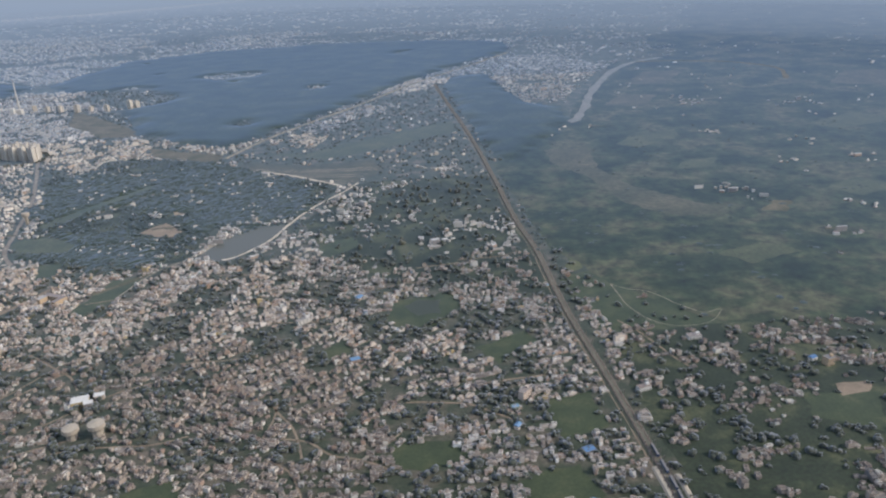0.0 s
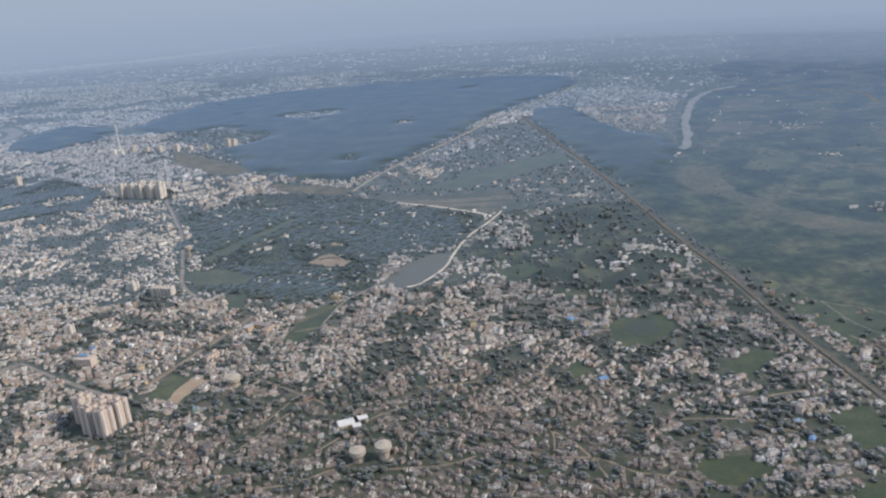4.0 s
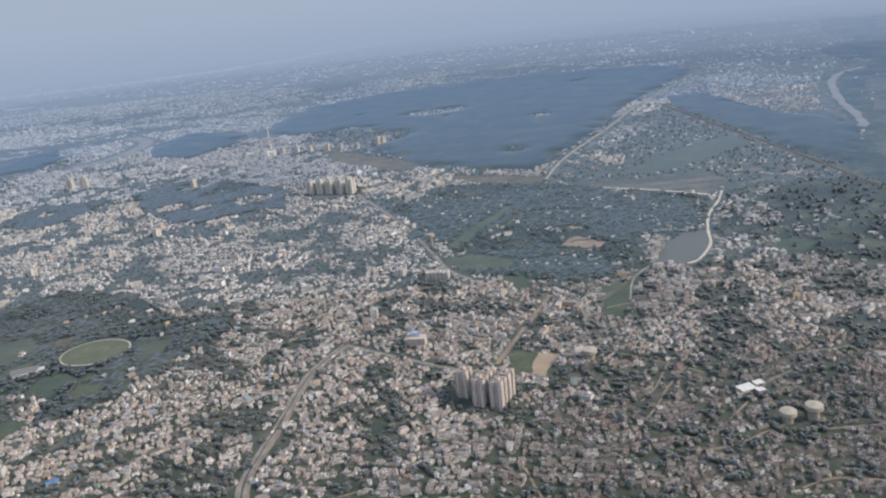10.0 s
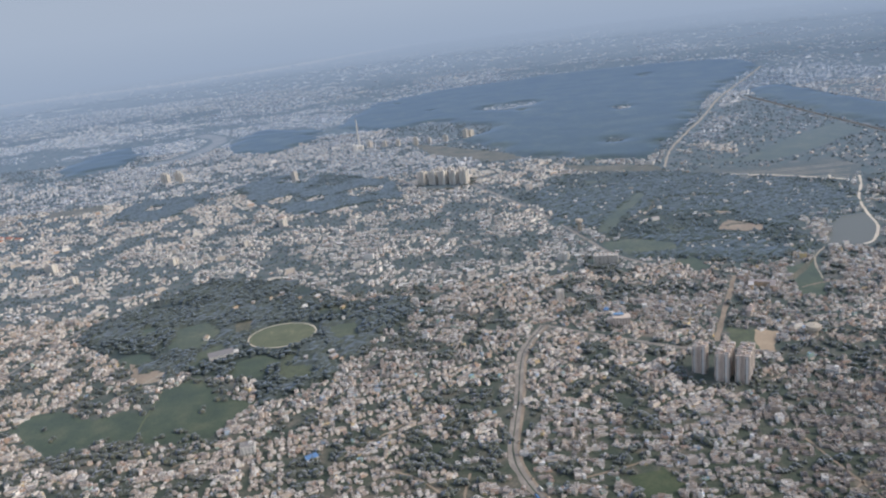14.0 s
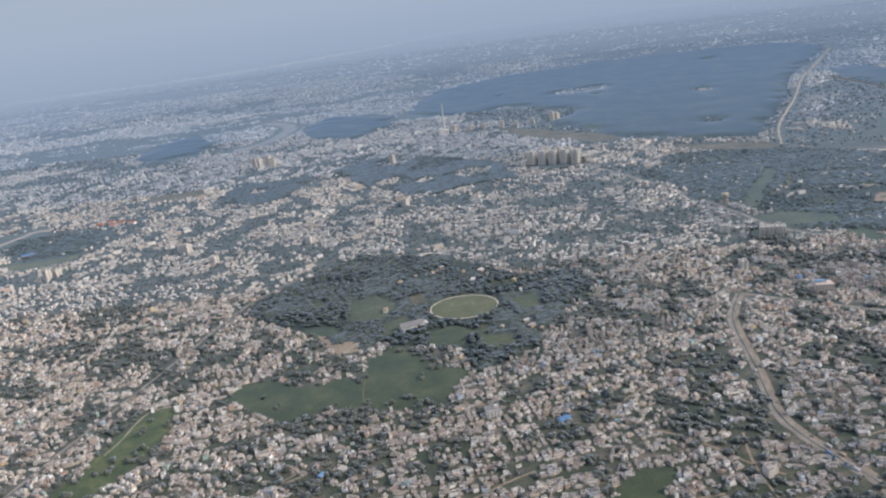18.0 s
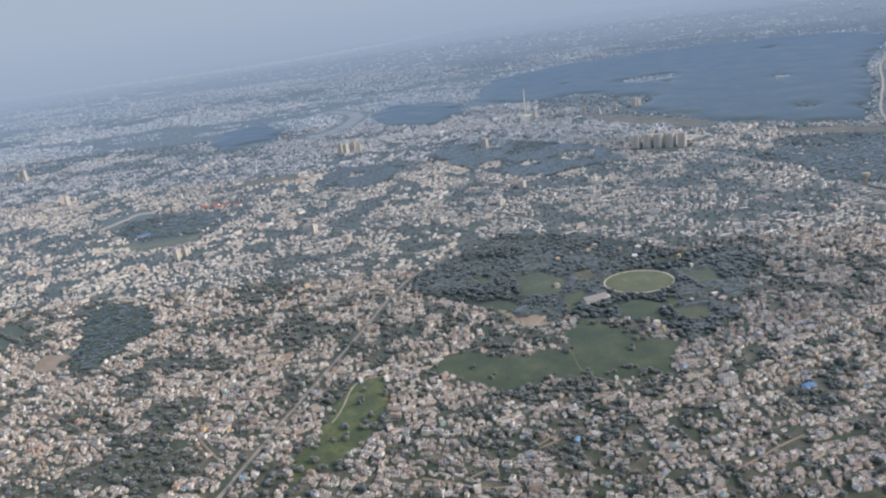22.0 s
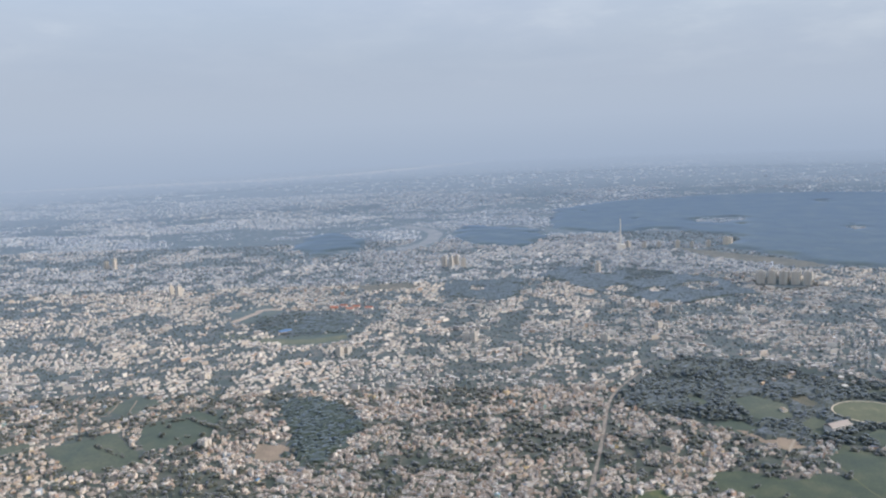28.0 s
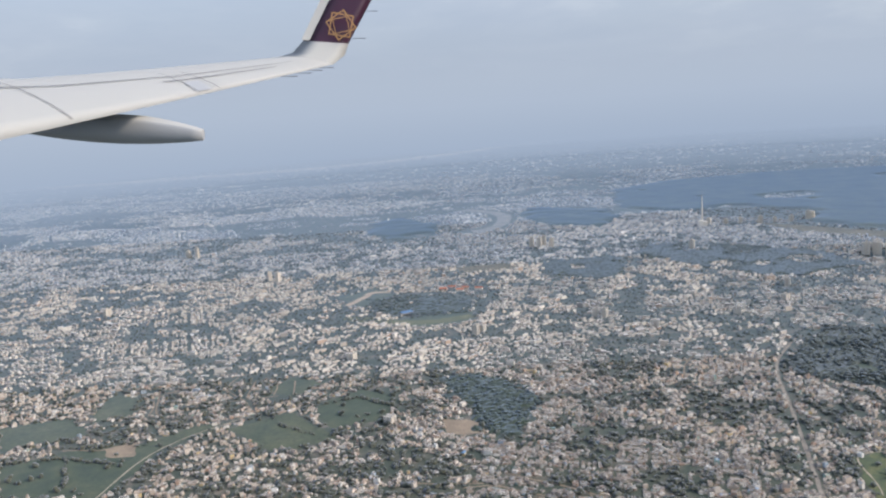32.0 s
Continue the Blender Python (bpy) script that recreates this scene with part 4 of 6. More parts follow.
def town(x, y):
    """How closely built it is, from 0 to 1."""
    d = np.where(y < 900, 0.96, 0.90)
    d = np.where(inside(WOODLAND, x, y), 0.13, d)
    d = np.where(inside(POOL_PARK, x, y), 0.05, d)
    d = np.where(inside(GREEN_OPEN, x, y), 0.06, d)
    d = np.where(inside(TRIANGLE, x, y), 0.10, d)
    d = np.where(inside(CANAL_ROWS, x, y), 0.75, d)
    for cx, cy, rx, ry in LINKS:
        d = np.where(np.hypot((x - cx) / rx, (y - cy) / ry) < 0.55 + 0.7 * soft_noise(x, y, 9, 1), 0.75, d)
    d = np.where((x > 88 - 0.06 * (y - 250)) & (y < 400), np.where(soft_noise(x, y, 15, 2) * 0.6 + soft_noise(x, y, 6, 0) * 0.4 > 0.50, 0.85, 0.05), d)
    d = np.where((x > 108 - 0.1 * y) & (y > 400) & (y < 1250), 0.05, d)
    d = np.where((x < -1075) & (y < 520), 0.6, d)
    d = np.where((x > -180) & (x < 90) & (y < 480) & ~inside(OLD_TOWN, x, y), 0.86, d)
    d = np.where((x > 150) & (y > 1250), 0.35, d)
    d = np.where(inside(MARSH, x, y), 0.0, d)
    d = np.where(inside(FAR_PLAIN, x, y), 0.012, d)
    for cx, cy, rx, ry in HAMLETS:
        d = np.where(np.hypot((x - cx) / rx, (y - cy) / ry) < 0.4 + 0.9 * soft_noise(x, y, 12, 1), 0.2, d)
    d = np.where(inside(EAST_VILLAGE, x, y), 0.7, d)
    gaps = soft_noise(x, y, 34, 2) * 0.6 + soft_noise(x, y, 11, 3) * 0.4
    broad = soft_noise(x * 0.5, y, 110, 0) * 0.6 + soft_noise(x * 0.5, y, 36, 1) * 0.4
    gaps = np.where(y > 1100, 0.25 * gaps + 0.75 * broad, np.where(y > 560, 0.7 * gaps + 0.3 * broad, gaps))
    near = soft_noise(x, y, 34, 2) * 0.35 + soft_noise(x, y, 10, 3) * 0.65
    gaps = np.where((y >= 560) & (y < 1100), 0.40 + 1.3 * (soft_noise(x, y, 40, 2) * 0.4 + soft_noise(x, y, 13, 3) * 0.6 - 0.375), gaps)
    gaps = np.where(y < 560, 0.34 + np.where(inside(OLD_TOWN, x, y), 1.3 * (near - 0.35), np.where(x < -180, 1.3 * (near - 0.35), 1.3 * (near - 0.385))), gaps)
    d = np.where((y > 520) & (y < 1300), d * 0.92, d)
    d = np.where(grove(x, y), d * 0.25, d)
    return d * np.clip((gaps - np.where(y > 1100, 0.40, np.where(y > 560, 0.40, 0.34))) * np.where(y > 1100, 9.0, 6.0), 0.02, 1.0)


def plots(rng, x0, x1, y0, y1, pitch, every):
    """Jittered plots in quarters, each with its own street direction and a lane after some rows."""
    n = int((x1 - x0) * (y1 - y0) / 9000) + 4
    qx, qy = x0 + rng.random(n) * (x1 - x0), y0 + rng.random(n) * (y1 - y0)
    turn = rng.normal(0.05, 0.4, n)
    span = max(x1 - x0, y1 - y0)
    out = []
    for q in range(n):
        r = 220 if n > 6 else span
        kk = np.arange(-int(r / pitch), int(r / pitch) + 1)
        u, v = np.meshgrid(kk * pitch + np.floor(kk / 6) * pitch * 0.6, kk * pitch + np.floor(kk / every) * pitch * 0.85, indexing="ij")
        c, s = np.cos(turn[q]), np.sin(turn[q])
        x, y = (qx[q] + u * c - v * s).ravel(), (qy[q] + u * s + v * c).ravel()
        ok = (x > x0) & (x < x1) & (y > y0) & (y < y1)
        x, y = x[ok], y[ok]
        nearest = np.ones(len(x), bool)
        dq = np.hypot(x - qx[q], y - qy[q])
        for p in range(n):
            if p != q:
                nearest &= dq < np.hypot(x - qx[p], y - qy[p])
        out.append(np.stack([x[nearest], y[nearest], np.full(nearest.sum(), turn[q])]))
    return np.concatenate(out, 1)


def in_view(x, y):
    return (x > -1060 - 0.82 * y) & (x < 30 + 0.66 * y)


def settle(seed, x0, x1, y0, y1, pitch, every):
    rng = np.random.default_rng(seed)
    x, y, a = plots(rng, x0, x1, y0, y1, pitch, every)
    x, y = x + rng.normal(0, pitch * 0.25, len(x)), y + rng.normal(0, pitch * 0.25, len(x))
    ok = in_view(x, y) & ~blocked(x, y)
    x, y, a = x[ok], y[ok], a[ok]
    built = rng.random(len(x)) < town(x, y)
    keep = built | ~(inside(MARSH, x, y) | inside(EAST_VILLAGE, x, y))
    return rng, x[keep], y[keep], (a + rng.normal(0, 0.16, len(a)))[keep], built[keep]


def houses_near():
    """The quarters under the flight line: parapets, stair rooms and tanks on every roof."""
    rng, x, y, a, built = settle(21, -1600, 330, 214, 520, 3.0, 3)
    bx, by, ba = x[built], y[built], a[built]
    n = len(bx)
    w, d = 1.35 + 1.9 * rng.random(n) ** 1.6, 1.2 + 1.6 * rng.random(n) ** 1.6
    h = 0.75 + 0.8 * rng.choice(4, n, p=(0.55, 0.34, 0.09, 0.02)) + 0.3 * rng.random(n)
    grown = 0.78 + 0.55 * soft_noise(bx, by, 26, 0)  # some quarters have larger houses
    w, d = w * grown, d * grown
    big = rng.random(n) < 0.05
    w, d, h = np.where(big, w * 1.5, w), np.where(big, d * 1.4, d), np.where(big, h * 1.5, h)
    single = np.zeros(n, bool)
    order = np.argsort(by + 25 * rng.random(n))[:210]
    single[order] = True
    old = inside(OLD_TOWN, bx + rng.normal(0, 9, n), by + rng.normal(0, 9, n)) | (bx > 92)
    for which, mats, name, label in ((~old, [M_WALL, M_ROOF], "house_rows", "close-packed flat-roofed painted houses of one to three storeys"), (old, [M_OLD_WALL, M_OLD_ROOF], "old_house_rows", "crowded brown old houses with weathered dark roofs")):
        row_houses(rng, ~single & which, bx, by, ba, w, d, h, mats, name, label)
    free = ~built
    return bx[order], by[order], ba[order], h[order], x[free], y[free]


def row_houses(rng, s, bx, by, ba, w, d, h, mats, name, label):
    """Stepped blocks with parapets, terraces, stair rooms, tanks, yard walls and roof clutter."""
    pile = Pile()
    x, y, a, w, d, h = (v[s] for v in (bx, by, ba, w, d, h))
    n = len(x)
    c, sn = np.cos(a), np.sin(a)

    def some(share):
        return rng.random(n) < share

    def local(k, u, v):
        return x[k] + c[k] * u - sn[k] * v, y[k] + sn[k] * u + c[k] * v

    add_roofed(pile, x, y, w, d, h, a, 0.11, 0.3)
    for share, su, sv in ((0.75, 1, 0), (0.7, 0, -1), (0.4, -1, 0), (0.3, 0, 1)):  # terraces and wings against each side
        k = some(share)
        m = k.sum()
        out = 0.35 + 0.35 * rng.random(m)
        slide = (rng.random(m) - 0.5) * 0.5
        u, v = (su * w[k] * out, slide * d[k]) if su else (slide * w[k], sv * d[k] * out)
        px, py = local(k, u, v)
        add_boxes(pile, px, py, np.zeros(m), w[k] * (0.4 + 0.4 * rng.random(m)), d[k] * (0.4 + 0.35 * rng.random(m)), h[k] * (0.3 + 0.5 * rng.random(m)) + 0.25, a[k] + rng.normal(0, 0.05, m))
    k = some(0.6)
    m = k.sum()
    px, py = local(k, (rng.random(m) - 0.5) * w[k] * 0.5, (rng.random(m) - 0.5) * d[k] * 0.5)
    add_boxes(pile, px, py, h[k] - 0.3, w[k] * (0.22 + 0.2 * rng.random(m)), d[k] * (0.25 + 0.2 * rng.random(m)), 0.7 + 0.45 * rng.random(m), a[k])
    for share, size, tall in ((0.5, 0.42, 0.62), (0.5, 0.3, 0.45)):  # tanks, sheets and sheds on the roof
        k = some(share)
        m = k.sum()
        px, py = local(k, (rng.random(m) - 0.5) * w[k] * 0.75, (rng.random(m) - 0.5) * d[k] * 0.7)
        add_boxes(pile, px, py, h[k] - 0.3, size * (0.6 + 0.9 * rng.random(m)), size * (0.6 + 0.7 * rng.random(m)), tall * (0.8 + 0.5 * rng.random(m)), a[k])
    k = some(0.5)
    m = k.sum()
    px, py = local(k, np.where(rng.random(m) < 0.5, -1, 1) * w[k] * 0.62, np.zeros(m))
    add_boxes(pile, px, py, np.zeros(m), np.full(m, 0.12), d[k] * 1.2, 0.5 + 0.3 * rng.random(m), a[k])
    pile.link(name, mats, label, "houses")


def houses_far(seed, x0, x1, y0, y1, pitch, size, tall, mats, name, label):
    rng, x, y, a, built = settle(seed, x0, x1, y0, y1, pitch, 4)
    bx, by, ba = x[built], y[built], a[built]
    n = len(bx)
    pile = Pile()
    large = 1 + 0.9 * (rng.random(n) < 0.07)
    add_boxes(pile, bx, by, np.zeros(n), large * size * (0.55 + 0.9 * rng.random(n) ** 1.5), size * (0.45 + 0.5 * rng.random(n) ** 1.4), large * tall * (0.35 + 0.9 * rng.random(n) ** 2), ba)
    k = rng.random(n) < 0.5
    add_boxes(pile, bx[k], by[k], tall * 0.5 + np.zeros(k.sum()), np.full(k.sum(), size * 0.35), np.full(k.sum(), size * 0.3), tall * (0.3 + 0.6 * rng.random(k.sum())), ba[k])
    pile.link(name, mats, label, "houses")
    return x[~built], y[~built]


NEAR_X, NEAR_Y, NEAR_A, NEAR_H, FREE_X, FREE_Y = houses_near()
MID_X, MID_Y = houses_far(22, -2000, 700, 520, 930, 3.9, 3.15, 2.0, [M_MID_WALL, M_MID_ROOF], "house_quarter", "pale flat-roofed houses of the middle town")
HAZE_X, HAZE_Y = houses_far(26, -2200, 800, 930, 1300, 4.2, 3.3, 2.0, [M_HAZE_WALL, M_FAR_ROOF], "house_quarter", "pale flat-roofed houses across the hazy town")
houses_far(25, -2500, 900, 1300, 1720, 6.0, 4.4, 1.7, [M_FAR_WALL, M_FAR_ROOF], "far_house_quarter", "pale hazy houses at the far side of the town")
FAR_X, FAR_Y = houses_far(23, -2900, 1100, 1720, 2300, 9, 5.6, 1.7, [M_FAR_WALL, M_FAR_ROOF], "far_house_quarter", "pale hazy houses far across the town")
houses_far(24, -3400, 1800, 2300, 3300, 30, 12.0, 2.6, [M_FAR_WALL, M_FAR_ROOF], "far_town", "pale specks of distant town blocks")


def trees_about():
    rng = np.random.default_rng(31)
    near, mid, wood, park = Pile(), Pile(), Pile(), Pile()

    def strew(poly, n, off=0):
        xs, ys = [p[0] for p in poly], [p[1] for p in poly]
        x, y = min(xs) + rng.random(n) * (max(xs) - min(xs)), min(ys) + rng.random(n) * (max(ys) - min(ys))
        ok = inside(poly, x + (soft_noise(x, y, 30, 2) - 0.5) * off + (soft_noise(x, y, 10, 1) - 0.5) * off * 0.35, y + (soft_noise(x, y, 30, 3) - 0.5) * off + (soft_noise(x, y, 10, 0) - 0.5) * off * 0.35) & ~inside(BIG_OVAL, x, y)
        for p in PARK_FIELDS + [p for p, k in WOOD_LAWNS]:
            ok &= ~inside(p, x, y)
        for line, wide in CLEARINGS:
            ok &= ~near_line(line, x, y, wide * 0.6)
        for cx, cy, rr in GLADES:
            ok &= np.hypot(x - cx, y - cy) > rr
        for cx, cy in PARK_LODGES:
            ok &= np.hypot(x - cx, y - cy) > 5
        for line, reach in LINES:
            ok &= ~near_line(line, x, y, reach)
        return x[ok], y[ok]

    # gaps between houses
    for fx, fy, share, pile in ((FREE_X, FREE_Y, 0.62, near), (MID_X, MID_Y, 0.6, mid), (HAZE_X, HAZE_Y, 0.6, mid), (FAR_X, FAR_Y, 0.04, mid)):
        dense = soft_noise(fx, fy, 34, 2) * 0.6 + soft_noise(fx, fy, 11, 3) * 0.4
        wooded = np.clip(np.where(grove(fx, fy), 1.4, 1.9 - 3.0 * dense), 0.62, 1.0)
        wooded = np.where(fy < 1100, 1.0, wooded)
        wooded = np.where(inside(TRIANGLE, fx, fy), 0.5, wooded)
        wooded = np.where(inside(GREEN_OPEN, fx, fy), 0.35, np.where((fx > 76) & (fy > 375), 0.12, np.where((fx > 80) & (fy < 400), 0.5 * (soft_noise(fx, fy, 12, 0) > 0.4), wooded)))
        k = (rng.random(len(fx)) < share * wooded) & ~inside(FAR_PLAIN, fx, fy) & ((fx < 130) | (fy < 420) | (soft_noise(fx, fy, 60, 2) > 0.80))
        x, y = fx[k] + rng.normal(0, 1.8, k.sum()), fy[k] + rng.normal(0, 1.8, k.sum())
        r = (0.95 + 1.15 * rng.random(len(x)) ** 1.5) * (2.2 if pile is mid and fx is FAR_X else 1.15 if pile is mid else 1.0)
        if pile is mid:
            add_lumps(pile, rng, x, y, r * 0.45, r * 1.1, 0, 0.4 if fx is FAR_X else 0.8)
            continue
        add_lumps(pile, rng, x, y, r * 0.45, r * 1.15, 1, 0.6)
        for up, wide, reach in ((1.0, 0.7, 600), (0.8, 0.75, 600), (0.6, 0.8, 330), (0.9, 0.5, 300)):
            j = y < reach
            add_lumps(pile, rng, x[j] + rng.normal(0, 1.05, j.sum()), y[j] + rng.normal(0, 1.05, j.sum()), r[j] * up, r[j] * wide * (0.6 + 0.6 * rng.random(j.sum())), 1, 0.7)
    for poly, n, pile in ((PARK, 5200, park), (GROVE, 800, wood), (WOODLAND, 5000, wood), (POOL_WOOD, 380, wood), (MEADOW, 14, near), (STRIP, 34, near), (GREEN_E, 12, near), (GREEN_F, 25, near), (MARSH, 2200, mid), (GREEN_OPEN, 220, near)):
        x, y = strew(poly, n)
        k = soft_noise(x, y, 24, 1) * 0.7 + soft_noise(x, y, 9, 2) * 0.3 > (0.33 if poly is PARK else 0.52 if poly is WOODLAND else 0.64 if poly is MARSH else 0.1)
        x, y = x[k], y[k]
        r = 1.1 + 1.3 * rng.random(len(x))
        if pile in (mid, park):
            r = r * (1.3 if poly is MARSH else 1.0)
        if poly is MARSH:
            add_lumps(wood, rng, x, y, r * 0.1, r, 0, 0.22)
            continue
        if pile is wood:
            r = r * 0.85
            add_lumps(wood, rng, x, y, r * (0.8 if poly is GROVE else 0.4), r, 1, 0.3)
            add_lumps(wood, rng, x + rng.normal(0, 1.2, len(x)), y + rng.normal(0, 1.2, len(x)), r * 0.8, r * 0.7, 0, 0.4)
            continue
        add_lumps(pile, rng, x, y, r * (0.7 if poly is PARK else 0.5), r, 1, 0.35 if pile is park else 0.5 if pile is mid else 0.75)
        add_lumps(pile, rng, x + rng.normal(0, 1.2, len(x)), y + rng.normal(0, 1.2, len(x)), r * (0.9 if pile is park else 1.2), r * 0.75, 1, 0.45 if pile is park else 0.8)
    for line in ([(-650, 327), (-637, 333), (-623, 323), (-616, 316)], [(-690, 322), (-678, 330)], [(-1322, 380), (-1288, 385), (-1240, 372)], [(-1282, 385), (-1262, 345)],
                 [(-1217, 425), (-1250, 440), (-1281, 452)], [(-1119, 405), (-1150, 425)], [(-1130, 456), (-1100, 470), (-1072, 450)], [(-45, 400), (-20, 404), (3, 425)], [(62, 440), (64, 400), (70, 350)]):
        for (x0, y0), (x1, y1) in zip(line, line[1:]):
            n = int(math.hypot(x1 - x0, y1 - y0) / 1.6)
            k = rng.random(n)
            x, y = x0 + (x1 - x0) * k + rng.normal(0, 0.7, n), y0 + (y1 - y0) * k + rng.normal(0, 0.7, n)
            r = 0.6 + 1.1 * rng.random(n)
            add_lumps(near, rng, x, y, r * 0.8, r)
    for poly, n in ((WOOD_C, 900), (WOOD_D, 2400)):
        x, y = strew(poly, n, 24)
        r = 1.5 + 1.5 * rng.random(len(x))
        add_lumps(wood, rng, x, y, 1.6 + 0.3 * rng.random(len(x)), r, 0, 0.35)
    for cx, cy, rr in TOWER_SPOTS:
        n = int(rr * 5)
        a, q = rng.random(n) * 6.283, rr * (0.82 + 0.25 * rng.random(n))
        r = 0.8 + 1.0 * rng.random(n)
        add_lumps(near, rng, cx + q * np.cos(a), cy + q * np.sin(a), r * 0.8, r)
    near.link("tree_crowns", [M_LEAF], "dark green broadleaf trees between houses", "trees", True)
    park.link("park_crowns", [M_PARK], "dark crowns of parks and woods", "trees", True)
    wood.link("wood_crowns", [M_WOOD], "tree crowns of hazy woods and plain", "trees", True)
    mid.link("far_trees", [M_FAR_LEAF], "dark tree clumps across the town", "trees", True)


trees_about()


# ---- houses under the flight line ----
def root(name, label, category, group=""):
    return tagged(new(name), label, category, group)


def wall_panel(bm, x, y, z, w, h, side):
    """A window or door leaf, set a little proud of a wall."""
    return bm_box(bm, x, y, z, w if side == "y" else 0.08, 0.08 if side == "y" else w, h)


def house_kind(seed, label, wall, roof):
    rng = random.Random(seed)
    ob = root("house", label, "house", "houses under the flight line")
    w, d, floors = rng.uniform(2.5, 4.2), rng.uniform(2.3, 4.0), rng.choice((1, 1, 2, 2, 3))
    h = 1.15 * floors + 0.1
    part("body", one_box(0, 0, 0, w, d, h, bevel=0.04), wall, ob)
    part("roof_slab", one_box(0, 0, h + 0.004, w + 0.12, d + 0.12, 0.1), roof, ob)
    for x, y, a, b in ((0, -d / 2, w, 0.14), (0, d / 2, w, 0.14), (-w / 2, 0, 0.14, d - 0.3), (w / 2, 0, 0.14, d - 0.3)):
        part("parapet", one_box(x, y, h + 0.108, a, b, 0.36), wall, ob)
    if rng.random() < 0.75:
        sx, sy = rng.choice((-1, 1)) * w * 0.27, rng.choice((-1, 1)) * d * 0.25
        stair = part("stair_room", one_box(sx, sy, h + 0.108, w * 0.34, d * 0.36, 1.05, bevel=0.03), wall, ob)
        part("roof_slab", one_box(sx, sy, h + 1.162, w * 0.34 + 0.14, d * 0.36 + 0.14, 0.07), roof, stair)
    for _ in range(rng.choice((1, 1, 2))):
        tx, ty = rng.uniform(-0.3, 0.3) * w, rng.uniform(-0.05, 0.05) * d
        tank = part("water_tank", one_drum(tx, ty, h + 0.108, 0.26, 0.24, 0.55, 12), M_DARK, ob)
        part("lid", one_drum(tx, ty, h + 0.66, 0.17, 0.08, 0.1, 10), M_DARK, tank)
    for f in range(floors):
        for side, s in (("y", -1), ("x", 1)):
            for k in (-0.27, 0.27):
                if rng.random() < 0.55:
                    bm = bmesh.new()
                    if side == "y":
                        wall_panel(bm, k * w, s * d / 2, f * 1.15 + 0.42, 0.45, 0.5, side)
                    else:
                        wall_panel(bm, s * w / 2, k * d, f * 1.15 + 0.42, 0.45, 0.5, side)
                    part("window", bm, M_GLASS, ob)
        if f and rng.random() < 0.5:
            part("balcony", one_box(0, -d / 2 - 0.3, f * 1.15, w * 0.7, 0.6, 0.34, bevel=0.02), wall, ob)
    part("door", one_box(0, -d / 2, 0, 0.42, 0.1, 0.9), M_BARK, ob)
    if rng.random() < 0.5:
        part("lean_to", one_box(w / 2 + 0.7, 0.2 * d, 0, 1.3, d * 0.55, 1.0, bevel=0.03), roof, ob)
    return ob


KINDS = [house_kind(k, label, wall, roof) for k, (label, wall, roof) in enumerate((
    ("painted flat-roofed house with a stair room and tanks", M_WALL, M_ROOF), ("white two-storey flat-roofed house with balconies", M_WHITE, M_ROOF),
    ("bare brick and plaster house with parapet", M_WALL, M_ROOF), ("cream rendered flat-roofed house beside a lane", M_CREAM, M_ROOF),
    ("painted town house with water tank on its roof", M_WALL, M_ROOF), ("grey concrete house with unfinished upper floor", M_CONCRETE, M_ROOF),
    ("small painted house with lean-to shed", M_WALL, M_ROOF), ("ochre plastered house among trees", M_ORANGE, M_ROOF),
    ("weathered flat-roofed house in a close row", M_WALL, M_ROOF), ("painted house with parapet and roof stair", M_WALL, M_ROOF)))]
rng = np.random.default_rng(41)
for i, (x, y, a) in enumerate(zip(NEAR_X, NEAR_Y, NEAR_A)):
    m = pose(x, y, 0, 0, 0, math.degrees(a))
    if i < len(KINDS):
        KINDS[i].matrix_basis = m
    else:
        copy_thing(KINDS[int(rng.choice(10, p=(0.16, 0.09, 0.14, 0.06, 0.14, 0.1, 0.12, 0.03, 0.1, 0.06)))], m)


# ---- tall flats ----
WINDOW = linked("window", [(x, y, z) for z in (0, 0.62) for x, y in ((-0.32, -0.05), (0.32, -0.05), (0.32, 0.05), (-0.32, 0.05))],
                [(0, 1, 5, 4), (1, 2, 6, 5), (2, 3, 7, 6), (3, 0, 4, 7), (4, 5, 6, 7), (3, 2, 1, 0)], [M_GLASS])
WINDOW_MESH = WINDOW.data
bpy.data.objects.remove(WINDOW)


